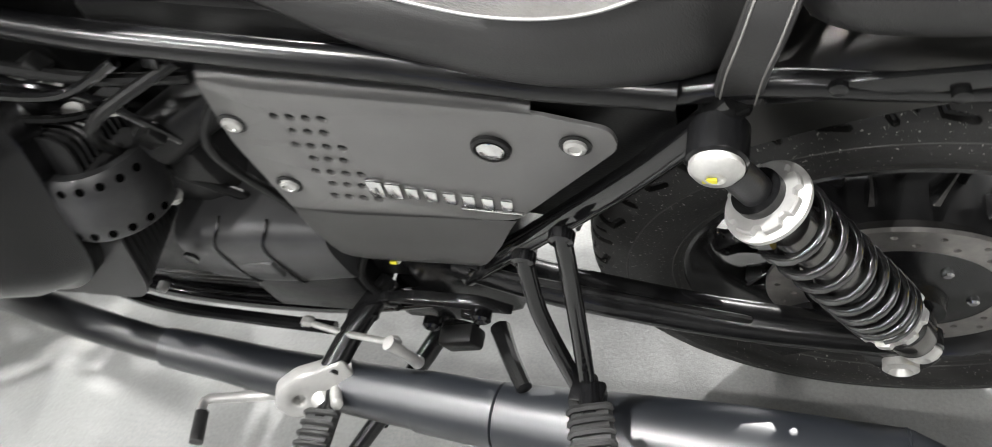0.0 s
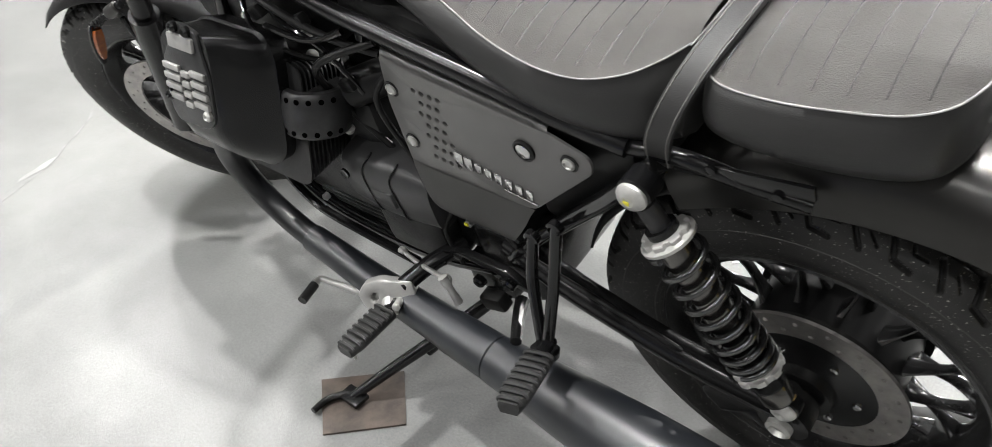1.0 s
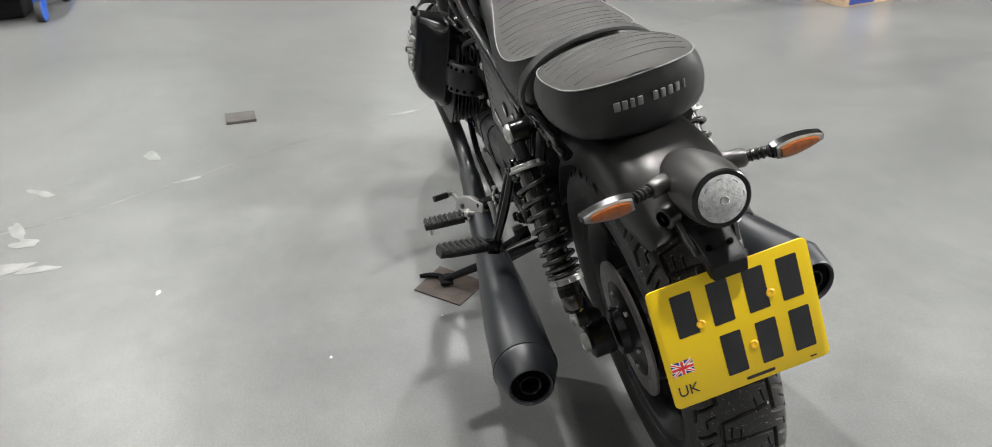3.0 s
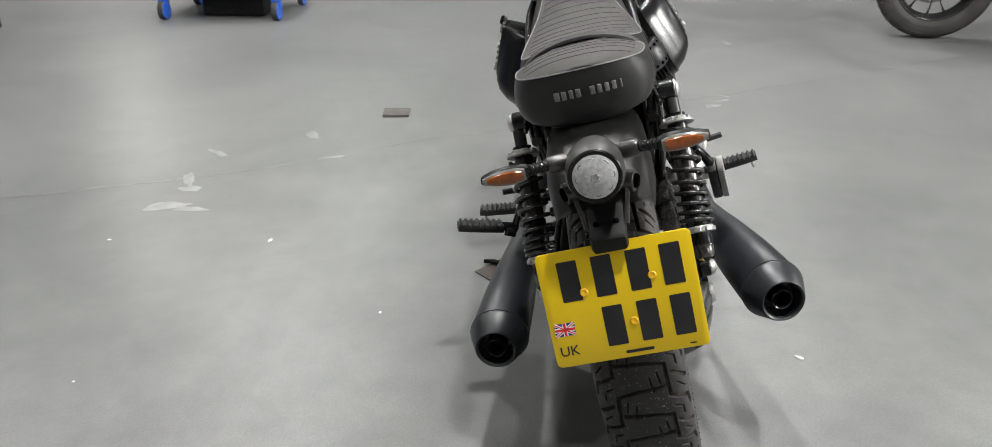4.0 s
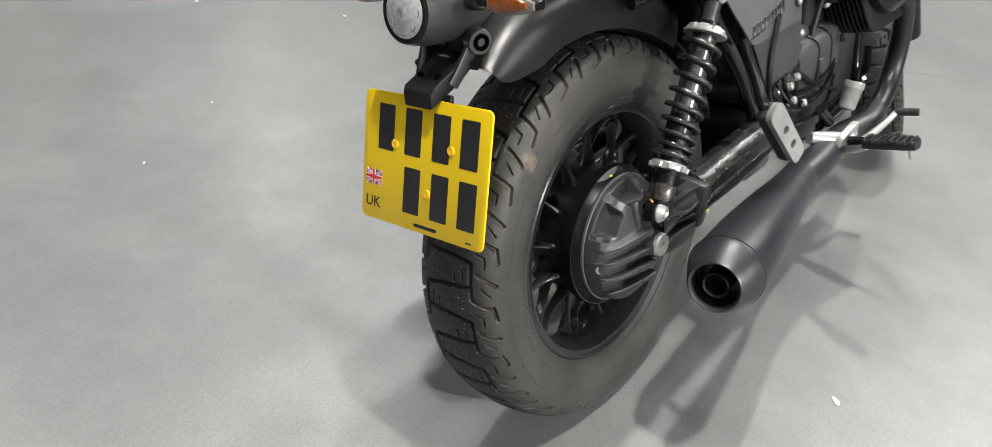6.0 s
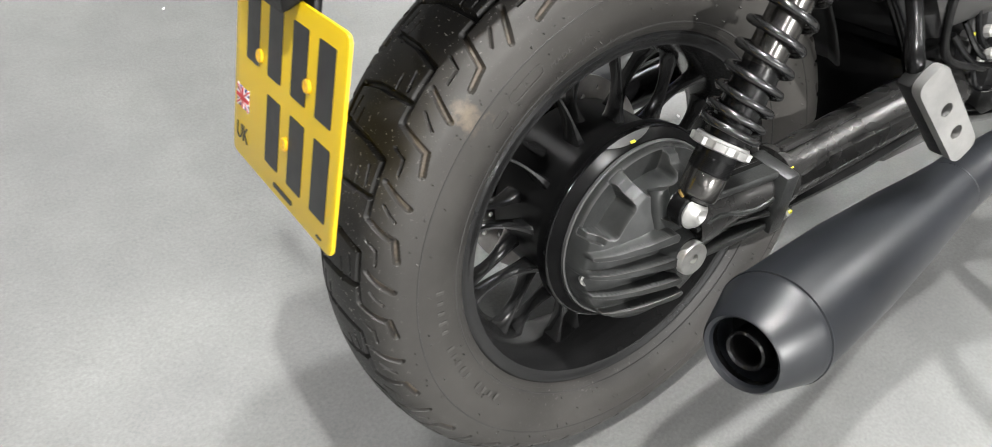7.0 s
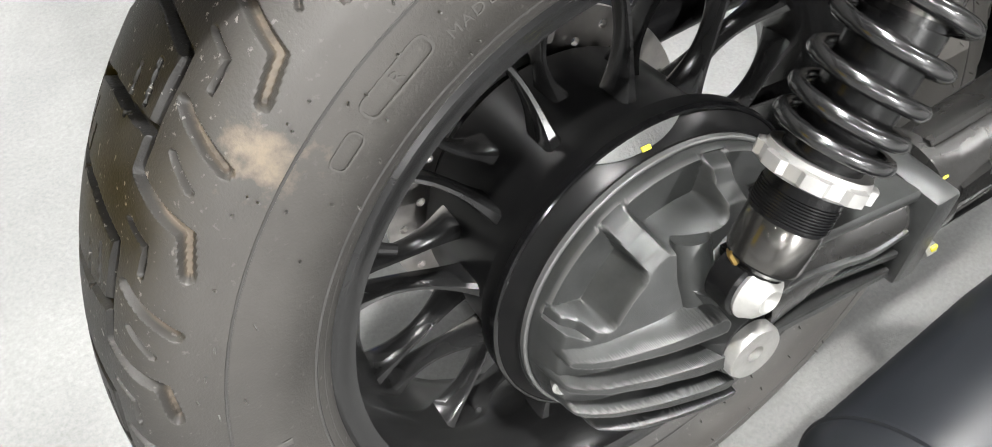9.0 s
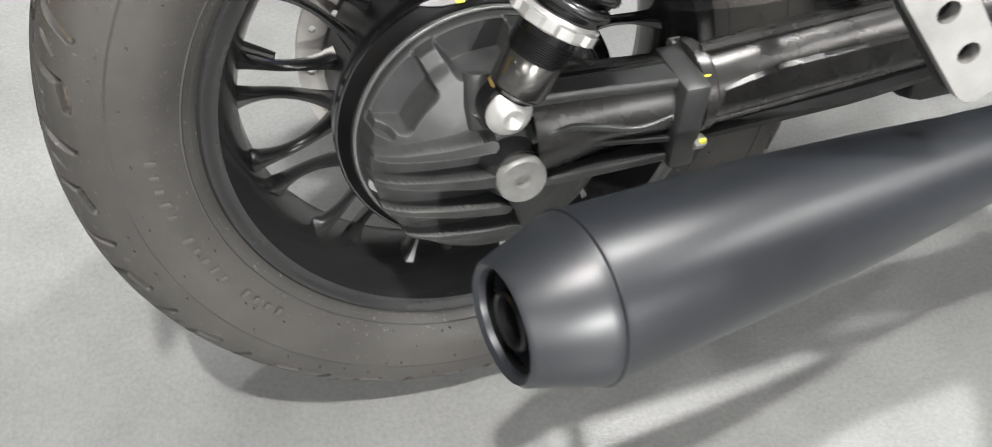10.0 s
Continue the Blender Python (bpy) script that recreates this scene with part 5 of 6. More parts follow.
rings = []
for i in range(NR + 1):
    r = 0.1045 - 0.1025 * i / NR
    rings.append([V(0.006 + r * math.cos(2 * math.pi * k / NA), -drive_height(r, 2 * math.pi * k / NA), AXLE_Z + r * math.sin(2 * math.pi * k / NA)) for k in range(NA)])


def drive_ring(r, y):
    return [V(0.006 + r * math.cos(2 * math.pi * k / NA), -y, AXLE_Z + r * math.sin(2 * math.pi * k / NA)) for k in range(NA)]


grid(b, [drive_ring(0.1075, 0.056), drive_ring(0.1075, 0.0810), drive_ring(0.1068, 0.0818), drive_ring(0.1052, 0.0818), drive_ring(0.1046, 0.0810)] + rings)
fd = part("final_drive", b, GLEAM_WORN_CAST, bike, "black cast final drive housing with ribs", 32)
part("drum", lathe((0.006, -0.050, AXLE_Z), (0, -1, 0), [(0, 0.119), (0.014, 0.119), (0.0152, 0.1182), (0.0240, 0.1105), (0.0275, 0.1090), (0.0275, 0.100)], 96), DRUM, fd)
part("drum_lip", lathe((0.006, -0.062, AXLE_Z), (0, -1, 0), [(0, 0.1165), (0.0045, 0.1165), (0.0052, 0.1172), (0.0052, 0.1186), (0.0042, 0.1196), (0, 0.1200)], 120, caps=False), GLOSS, fd)
# grey half-moon laid on the drum's sloping flank
b = bmesh.new()
rings = []
for k in range(19):
    t, f = radians(82 + 30 * k / 18), 1 - abs(k / 9 - 1) ** 2.4
    ring = []
    for s_, o in ((0.0, 0.0004), (0.0, 0.0016), (0.93 * f + 0.01, 0.0016), (0.93 * f + 0.01, 0.0004)):
        r_, y_ = 0.1182 - 0.0077 * s_ + o * 0.75, -0.0652 - 0.0088 * s_ - o * 0.66
        ring.append(V(0.006 + r_ * math.cos(t), y_, AXLE_Z + r_ * math.sin(t)))
    rings.append(ring)
grid(b, rings)
part("half_moon_piece", b, GEARCASE, fd, "small grey half-moon piece with yellow mark")
part("paint_mark", box((-0.008, -0.0745, AXLE_Z + 0.1122), (0.006, 0.002, 0.003), 0.0005, Matrix.Rotation(radians(-45), 3, "X")), MARKER, fd)
part("shock_boss", tube([(0.004, -0.118, 0.372), (0.000, -0.126, 0.384)], [0.026, 0.022], 24), CAST, fd)
part("axle_boss", tube([(0.007, -0.120, 0.323), (0.010, -0.150, 0.325)], [0.030, 0.021], 24), CAST, fd)
part("axle_bolt", lathe((0.010, -0.150, 0.325), (0, -1, 0), [(0, 0.0195), (0.006, 0.0195), (0.009, 0.0180), (0.0085, 0.0060), (0.004, 0.0055), (0.004, 0.0005)], 32), ZINC, fd, "flat zinc axle bolt with hexagon socket")
part("drain_bolt", lathe((-0.086, -0.101, 0.311), (-0.35, -1, -0.05), [(0, 0.009), (0.006, 0.009), (0.007, 0.007), (0.004, 0.0045), (0.004, 0.0005)], 18), ZINC, fd, "zinc drain bolt")
part("boss", tube([(-0.009, -0.116, 0.398), (-0.011, -0.122, 0.375), (-0.013, -0.123, 0.345)], [0.011, 0.0125, 0.010], 18), CAST, fd)
part("neck", tube([(0.03, -0.108, 0.345), (0.09, -0.116, 0.350), (0.14, -0.124, 0.354)], [0.046, 0.034, 0.031], 28), CAST_DARK, fd)
# cast arm between the axle and the shaft: a deep frame of ribs round dark pockets
def rib_bar(pts, w, d):
    b, rings, path = bmesh.new(), [], smooth_path(pts, 4)
    for i, p in enumerate(path):
        t = (path[min(i + 1, len(path) - 1)] - path[max(i - 1, 0)]).normalized()
        n = V(0, -1, 0)
        u = t.cross(n).normalized()
        rings.append([p + u * (w * q) + n * g for q, g in ((-1, -d), (-0.95, -0.0012), (-0.6, 0), (0.6, 0), (0.95, -0.0012), (1, -d))])
    return grid(b, rings)


for pts, w, d in (([(0.012, -0.150, 0.386), (0.06, -0.151, 0.384), (0.10, -0.153, 0.382), (0.131, -0.155, 0.381)], 0.0045, 0.030),
                  ([(0.020, -0.150, 0.352), (0.050, -0.152, 0.358), (0.078, -0.153, 0.352), (0.105, -0.154, 0.346), (0.131, -0.156, 0.352)], 0.0026, 0.022),
                  ([(0.022, -0.146, 0.338), (0.060, -0.148, 0.338), (0.095, -0.150, 0.334), (0.131, -0.154, 0.331)], 0.0026, 0.022),
                  ([(0.020, -0.142, 0.306), (0.07, -0.147, 0.309), (0.131, -0.152, 0.313)], 0.0040, 0.030)):
    part("web", rib_bar([V(*p) for p in pts], w, d), CAST, fd, "", 40)
# sheet blacker than the casting: the pockets' shade put into its colour
part("pocket_shade_sheet", sheet([(0.010, 0.296), (0.132, 0.308), (0.132, 0.386), (0.004, 0.392)], [], 0.006, lambda a, bb, c: V(a, -0.126 - c, bb), 0.001), SATIN, fd)

# -- moulded marks on the rear tyre's wall --
def on_wall(deg, r, y):
    a = radians(deg)
    right, up, nrm = V(math.sin(a), 0, -math.cos(a)), V(math.cos(a), 0, math.sin(a)), V(0, -1, 0)
    m = Matrix((right, up, nrm)).transposed().to_4x4()
    m.translation = V(r * math.cos(a), y, r * math.sin(a))
    return m


def wall_text(text, deg, r, y, size):
    me = lettering(text, size, 0.0003)
    me.transform(on_wall(deg, r, y))
    part("moulded_lettering", me, TYRE_TEXT, rw, "moulded letters on the tyre wall", 0)


for k, chx in enumerate("MADE IN"):
    if chx != " ":
        wall_text(chx, 117.6 - 1.55 * k, 0.2535, -0.0757, 0.0085)
wall_text("R", 124.5, 0.2600, -0.0765, 0.0095)
ring2 = round_poly([(-0.021, -0.0062), (0.021, -0.0062), (0.021, 0.0062), (-0.021, 0.0062)], 0.0055, 5)
ring1 = round_poly([(-0.0198, -0.0050), (0.0198, -0.0050), (0.0198, 0.0050), (-0.0198, 0.0050)], 0.0045, 5)
mw = on_wall(124.5, 0.260, -0.0765)
part("moulded_frame", sheet(ring2, [ring1], 0.0005, lambda a, b, c: mw @ V(a, b, c)), TYRE_TEXT, rw)
mw2 = on_wall(133.0, 0.258, -0.0765)
part("moulded_frame", sheet(round_poly([(-0.010, -0.005), (0.010, -0.005), (0.010, 0.005), (-0.010, 0.005)], 0.005, 5), [round_poly([(-0.009, -0.004), (0.009, -0.004), (0.009, 0.004), (-0.009, 0.004)], 0.004, 5)], 0.0005, lambda a, b, c: mw2 @ V(a, b, c)), TYRE_TEXT, rw)
for k in range(16):
    if k % 6 != 5:
        mk = on_wall(174.0 + 2.9 * k, 0.2525 - 0.0006 * k, -0.0757)
        part("moulded_bar", box((0, 0, 0), (0.0044, 0.0070 if k % 3 else 0.0092, 0.0005), 0.0002, None), TYRE_TEXT, rw).matrix_basis = mk
bm = bmesh.new()
rnd = random.Random(11)
for k in range(150):
    a, r = rnd.uniform(0, 6.283), rnd.choice((0.236, 0.252, 0.268, 0.283, 0.289)) + rnd.uniform(-0.003, 0.003)
    yy = -float(np.interp(r, [0.22, 0.246, 0.27, 0.282, 0.30], [0.062, 0.0742, 0.0765, 0.0753, 0.071]))
    p = V(r * math.cos(a), yy + 0.0008, r * math.sin(a))
    tube([p, p + V(rnd.uniform(-0.002, 0.002), -0.0042, rnd.uniform(-0.002, 0.002))], 0.0006, 5, 1, bm)
tagged(part("rubber_flash", bm, TYRE_TEXT, rw), kind="stuff")
for r, yy in ((0.2235, 0.0632), (0.2290, 0.0668), (0.2775, 0.0763)):
    for sgn in (1, -1):
        part("wall_ridge", lathe((0, sgn * (yy - 0.0008), 0), (0, sgn, 0), [(0, r - 0.0014), (0.0012, r - 0.0006), (0.0012, r + 0.0006), (0, r + 0.0014)], 120, caps=False), RUBBER, rw)
part("valve", tube([V(0.186 * math.cos(2.75), -0.004, 0.186 * math.sin(2.75)), V(0.160 * math.cos(2.75), -0.012, 0.160 * math.sin(2.75))], [0.005, 0.0035], 10), PLASTIC, rw)

# -- foot pegs and controls --
def peg(inner, outer, label, up=(0, 0, 1)):
    a, c = V(*inner), V(*outer)
    d, u, w = basis(c - a, up)
    u = Vector(up)
    u = (u - d * u.dot(d)).normalized()
    s = u.cross(d)
    ln = (c - a).length
    b = bmesh.new()
    rings = []
    for f in np.linspace(0, 1, 9):
        hw = 0.020 * (1 - 0.28 * max(0, f - 0.75) / 0.25)
        rings.append([a + d * (ln * f) + s * (hw * q) + u * (0.011 * g) for q, g in ((-1, -0.2), (-0.8, -0.9), (0.8, -0.9), (1, -0.2), (1, 0.3), (0.85, 0.7), (-0.85, 0.7), (-1, 0.3))])
    grid(b, rings)
    pg = part("foot_peg", b, PEG, bike, label, 40)
    for k in range(8):
        f = 0.06 + 0.88 * k / 7
        hw = 0.0195 * (1 - 0.28 * max(0, f - 0.75) / 0.25)
        part("rib", tube([a + d * (ln * f) - s * hw + u * 0.004, a + d * (ln * f) - s * hw * 0.75 + u * 0.0105, a + d * (ln * f) + s * hw * 0.75 + u * 0.0105, a + d * (ln * f) + s * hw + u * 0.004], 0.0034, 6, 2), PEG, pg)
    part("stem", tube([a - d * 0.035, a + d * 0.01], 0.010, 12), SATIN, pg)
    return pg


cp = part("cradle_plate", sheet(round_poly([(0.625, 0.325), (0.590, 0.362), (0.520, 0.392), (0.430, 0.392), (0.385, 0.362), (0.400, 0.318), (0.455, 0.300), (0.480, 0.318), (0.520, 0.292), (0.585, 0.300)], 0.014, 4), [circle2(0.545, 0.372, 0.012, 14), circle2(0.452, 0.352, 0.010, 12)], 0.012, lambda a, b, c: V(a, 0.138 + c - 0.0, b), 0.002), SATIN, bike, "black steel cradle plate")
for q, r in (((0.600, 0.338), 0.010), ((0.500, 0.338), 0.011), ((0.430, 0.372), 0.012), ((0.570, 0.352), 0.008)):
    part("plate_bolt", lathe((q[0], 0.149, q[1]), (0, 1, 0), [(0, r), (0.010, r), (0.013, r * 0.7), (0.010, r * 0.45), (0.010, 0.0005)], 14), GLOSS, cp)
part("stand_switch", box((0.470, 0.160, 0.312), (0.050, 0.026, 0.030), 0.006, Matrix.Rotation(radians(20), 3, "Y")), PLASTIC, cp)
part("hanger", tube([(0.42, 0.150, 0.330), (0.40, 0.185, 0.338), (0.375, 0.222, 0.345)], [0.012, 0.010, 0.009], 10), SATIN, cp)
lp = peg((0.612, 0.268, 0.324), (0.610, 0.366, 0.338), "black ribbed rubber rider foot peg")
part("feeler", tube([(0.610, 0.352, 0.326), (0.609, 0.357, 0.306)], [0.004, 0.003], 8), ZINC, lp)
rp = peg((0.620, -0.268, 0.324), (0.608, -0.366, 0.340), "black ribbed rubber rider foot peg")
part("feeler", tube([(0.610, -0.352, 0.328), (0.609, -0.357, 0.308)], [0.004, 0.003], 8), ZINC, rp)
pp = peg((0.286, 0.258, 0.424), (0.261, 0.352, 0.458), "black ribbed rubber pillion foot peg folded down")
part("bracket_tube", tube([(0.342, 0.160, 0.535), (0.334, 0.190, 0.480), (0.306, 0.230, 0.412), (0.298, 0.240, 0.400)], 0.0085, 12), GLOSS, pp)
part("bracket_tube", tube([(0.302, 0.152, 0.570), (0.298, 0.190, 0.490), (0.294, 0.232, 0.415), (0.294, 0.240, 0.402)], 0.0085, 12), GLOSS, pp)
for q in ((0.342, 0.160, 0.535), (0.302, 0.154, 0.568)):
    part("tube_eye", lathe(V(*q) - V(0, 0.004, 0), (0, 1, 0), [(0, 0.0115), (0.010, 0.0115), (0.012, 0.007), (0.009, 0.006), (0.009, 0.0005)], 18), GLOSS, pp)
part("clevis", box((0.293, 0.243, 0.409), (0.034, 0.028, 0.022), 0.004, Matrix.Rotation(radians(22), 3, "X")), SATIN, pp)
fp = part("foot_peg", tube([(0.283, -0.150, 0.590), (0.262, -0.185, 0.535), (0.240, -0.212, 0.495), (0.285, -0.225, 0.425), (0.318, -0.230, 0.392)], [0.0085, 0.0085, 0.010, 0.012, 0.010], 12), SATIN, bike, "pillion foot peg folded up against its bracket")
pu = (V(0.228, -0.228, 0.500) - V(0.318, -0.244, 0.388)).normalized()
ps_ = V(0.75, -0.1, 0.62)
ps_ = (ps_ - pu * ps_.dot(pu)).normalized()
pn_ = pu.cross(ps_)
pc_ = V(0.272, -0.238, 0.444)
part("peg_plate", sheet(round_poly([(-0.070, -0.018), (0.070, -0.020), (0.070, 0.020), (-0.070, 0.018)], 0.015, 5), [circle2(0.012, 0.0, 0.008, 14), circle2(-0.028, 0.0, 0.008, 14)], 0.012, lambda a, bb, c: pc_ + pu * a + ps_ * bb + pn_ * (c - 0.006), 0.002), SILVER, fp, "silver underside of a folded peg")
part("peg_rubber", box(pc_ + pn_ * 0.017, (0.020, 0.036, 0.13), 0.005, Matrix((pn_, ps_, pu)).transposed()), PEG, fp)

gs = part("gear_shifter", tube([(0.650, 0.240, 0.308), (0.700, 0.246, 0.290), (0.760, 0.258, 0.292), (0.790, 0.268, 0.302), (0.788, 0.285, 0.306)], [0.008, 0.0075, 0.0065, 0.006, 0.006], 12), SILVER, bike, "silver gear shift lever with rubber tip")
part("shift_rubber", tube([(0.787, 0.284, 0.306), (0.776, 0.322, 0.312)], 0.0085, 14), PEG, gs)
ba, bu2 = V(0.80, 0.60, 0.0).normalized(), V(0.30, -0.40, 0.86).normalized()
bn2 = bu2.cross(ba).normalized()
part("bracket", sheet(round_poly([(-0.048, -0.012), (-0.030, -0.034), (0.006, -0.030), (0.042, -0.012), (0.050, 0.012), (0.036, 0.030), (0.008, 0.034), (-0.020, 0.026), (-0.046, 0.024)], 0.007, 4), [circle2(0.022, 0.004, 0.007, 12)], 0.022, lambda a, b, c: V(0.628, 0.244, 0.326) + ba * a + bu2 * b + bn2 * (c - 0.011), 0.004), SILVER, gs, "silver cast peg bracket")
part("pivot_boss", lathe(V(0.648, 0.236, 0.318) - bn2 * 0.018, bn2, [(0, 0.014), (0.004, 0.017), (0.034, 0.017), (0.038, 0.012)], 20), SILVER, gs)
part("bracket_bolt", lathe(V(0.600, 0.250, 0.330) - bn2 * 0.013, -bn2 if bn2.y < 0 else bn2, [(0, 0.007), (0.030, 0.007), (0.032, 0.004)], 14), ZINC, gs)
part("bracket_stem", tube([(0.56, 0.11, 0.350), (0.585, 0.165, 0.352), (0.612, 0.222, 0.336)], 0.015, 14), SATIN, gs)
part("bracket_arm", tube([(0.636, 0.236, 0.318), (0.624, 0.250, 0.320), (0.612, 0.262, 0.322)], [0.018, 0.015, 0.011], 14), SILVER, gs)
part("clevis", box((0.614, 0.252, 0.318), (0.030, 0.020, 0.020), 0.004), ZINC, gs)
part("linkage_rod", tube([(0.655, 0.170, 0.345), (0.595, 0.184, 0.358), (0.525, 0.195, 0.374)], 0.0042, 10), ZINC, gs, "zinc gear linkage rod")
for q in ((0.655, 0.170, 0.345), (0.525, 0.195, 0.374)):
    part("ball_joint", lathe(V(*q) - V(0, 0.007, 0), (0, 1, 0), [(0, 0.006), (0.004, 0.0095), (0.010, 0.0095), (0.014, 0.006)], 16), ZINC, gs)
part("linkage_lever", tube([(0.525, 0.200, 0.386), (0.514, 0.202, 0.362), (0.506, 0.203, 0.335)], [0.0085, 0.006, 0.008], 12), SILVER, gs)
bp_ = part("brake_pedal", tube([(0.640, -0.215, 0.300), (0.700, -0.238, 0.296), (0.775, -0.255, 0.312), (0.808, -0.268, 0.332)], [0.010, 0.009, 0.007, 0.006], 12), SILVER, bike, "silver rear brake pedal with rubber tip")
part("pedal_rubber", tube([(0.808, -0.266, 0.332), (0.812, -0.312, 0.337)], 0.0085, 14), PEG, bp_)
part("bracket", tube([(0.575, -0.170, 0.330), (0.620, -0.205, 0.316), (0.655, -0.228, 0.304)], [0.013, 0.018, 0.018], 16), SILVER, bp_)
part("bracket_arm", tube([(0.645, -0.215, 0.300), (0.630, -0.245, 0.308), (0.622, -0.268, 0.318)], [0.018, 0.015, 0.012], 14), SILVER, bp_)
part("cast_plate", sheet(round_poly([(-0.050, -0.014), (-0.020, -0.030), (0.030, -0.022), (0.046, 0.004), (0.030, 0.034), (-0.010, 0.030), (-0.046, 0.016)], 0.012, 4), [circle2(-0.026, 0.0, 0.007, 12)], 0.014, lambda a, bb, c: V(0.648 + a, -0.212 - c - 0.30 * bb, 0.312 + bb), 0.003), SILVER, bp_, "silver cast pedal bracket")
part("bracket_bolt", lathe((0.668, -0.226, 0.318), (0, -1, -0.3), [(0, 0.009), (0.006, 0.009), (0.008, 0.005)], 6), ZINC, bp_)
part("reservoir", lathe((0.712, -0.192, 0.352), (0.34, -0.10, 0.9), [(0, 0.010), (0.005, 0.017), (0.046, 0.020), (0.048, 0.0215), (0.060, 0.0215), (0.062, 0.019)], 24), RESERVOIR, bp_, "pale brake fluid reservoir")
part("master_cylinder", tube([(0.640, -0.185, 0.345), (0.600, -0.178, 0.385)], 0.011, 12), SATIN, bp_)

# -- clamps, plugs and bolts among the hoses --
for q, r0 in (((0.757, 0.108, 0.742), 0.009), ((0.735, 0.11, 0.727), 0.008), ((0.745, 0.11, 0.690), 0.009), ((0.690, 0.112, 0.700), 0.008), ((0.705, 0.13, 0.575), 0.008)):
    for sg in (1, -1):
        cl = part("hose_clamp", lathe((q[0], sg * q[1], q[2]), (0.5, 0.2 * sg, -0.8), [(0, r0 - 0.002), (0, r0), (0.008, r0), (0.008, r0 - 0.002)], 18), ZINC, bike, "zinc hose clamp")
        part("clamp_screw", box((q[0] + 0.003, sg * (q[1] + r0), q[2]), (0.010, 0.006, 0.005), 0.001), ZINC, cl)
for q in ((0.68, 0.115, 0.655), (0.72, 0.12, 0.760), (0.80, 0.13, 0.765)):
    for sg in (1, -1):
        part("wire_plug", box((q[0], sg * q[1], q[2]), (0.030, 0.016, 0.020), 0.003, Matrix.Rotation(radians(25), 3, "Y")), PLASTIC, bike, "black wiring plug")
for pts, r in (([(0.90, 0.08, 0.78), (0.82, 0.14, 0.74), (0.76, 0.13, 0.70), (0.70, 0.10, 0.68)], 0.0045), ([(0.84, 0.09, 0.80), (0.76, 0.13, 0.765), (0.70, 0.12, 0.72), (0.66, 0.11, 0.64)], 0.004), ([(0.64, 0.115, 0.758), (0.70, 0.135, 0.742), (0.78, 0.14, 0.752)], 0.005)):
    for sg in (1, -1):
        part("cable", tube([(x, sg * y, z) for x, y, z in pts], r, 8), GLOSS, bike)

# -- hoses and cables along the engine --
for pts, r in (([(0.60, 0.10, 0.74), (0.70, 0.14, 0.70), (0.72, 0.11, 0.60), (0.66, 0.10, 0.52)], 0.006), ([(0.56, 0.09, 0.72), (0.62, 0.12, 0.65), (0.60, 0.11, 0.52), (0.56, 0.12, 0.45)], 0.005),
               ([(0.88, 0.10, 0.80), (0.78, 0.13, 0.79), (0.68, 0.12, 0.745), (0.60, 0.10, 0.72)], 0.006),
               ([(0.60, -0.10, 0.72), (0.68, -0.14, 0.66), (0.66, -0.13, 0.55), (0.60, -0.13, 0.44)], 0.006), ([(0.50, -0.12, 0.52), (0.56, -0.15, 0.46), (0.64, -0.16, 0.42), (0.70, -0.17, 0.40)], 0.005),
               ([(0.54, 0.115, 0.46), (0.57, 0.13, 0.40), (0.545, 0.14, 0.34)], 0.0045), ([(0.45, -0.14, 0.60), (0.40, -0.15, 0.52), (0.42, -0.15, 0.44), (0.52, -0.15, 0.40)], 0.005)):
    part("hose", tube(pts, r, 10), PLASTIC, bike, "black rubber hose")

# -- tank, fork, headlamp and bars --
b = bmesh.new()
rings = []
for x, w, z0, z1 in ((0.565, 0.075, 0.855, 0.880), (0.60, 0.105, 0.835, 0.915), (0.70, 0.135, 0.815, 0.965), (0.84, 0.150, 0.815, 0.985), (0.98, 0.140, 0.825, 0.975), (1.06, 0.105, 0.845, 0.940), (1.09, 0.06, 0.87, 0.91)):
    c, h = (z0 + z1) / 2, (z1 - z0) / 2
    rings.append([V(x, w * math.copysign(abs(math.cos(a)) ** 0.7, math.cos(a)), c + h * math.copysign(abs(math.sin(a)) ** 0.8, math.sin(a))) for a in [2 * math.pi * k / 32 for k in range(32)]])
grid(b, rings)
part("fuel_tank", b, MATTE, bike, "matte dark grey fuel tank", 60)
fk = part("front_fork", tube([(1.16, 0, 0.92), (1.20, 0, 0.80)], 0.028, 16), SATIN, bike, "black telescopic front fork")
for sg in (1, -1):
    q = STEER @ V(0.0, sg * 0.10, 0.0)
    t_ = V(1.13, sg * 0.10, 0.98)
    part("fork_leg", tube([q, q.lerp(t_, 0.48)], 0.030, 18), SATIN, fk)
    part("fork_tube", tube([q.lerp(t_, 0.45), t_], 0.021, 18), SATIN, fk)
    part("handlebar", tube([(1.12, sg * 0.03, 1.02), (1.11, sg * 0.14, 1.06), (1.06, sg * 0.28, 1.09), (0.99, sg * 0.38, 1.08)], 0.011, 12), SATIN, fk)
part("headlamp", lathe((1.18, 0, 0.90), (1, 0, -0.05), [(0, 0.02), (0.01, 0.06), (0.05, 0.085), (0.10, 0.092), (0.12, 0.088), (0.125, 0.07), (0.128, 0.001)], 32), SATIN, fk)
ff = part("front_fender", lathe((0, -0.07, 0), (0, 1, 0), [(0, 0.335), (0.03, 0.348), (0.07, 0.352), (0.11, 0.348), (0.14, 0.335)], 72, caps=False), PLASTIC, bike, "black short front fender")
ff.matrix_basis = STEER
bmx = bmesh.new()
bmx.from_mesh(ff.data)
bmesh.ops.delete(bmx, geom=[v for v in bmx.verts if v.co.z < 0.16 or v.co.x > 0.22], context="VERTS")
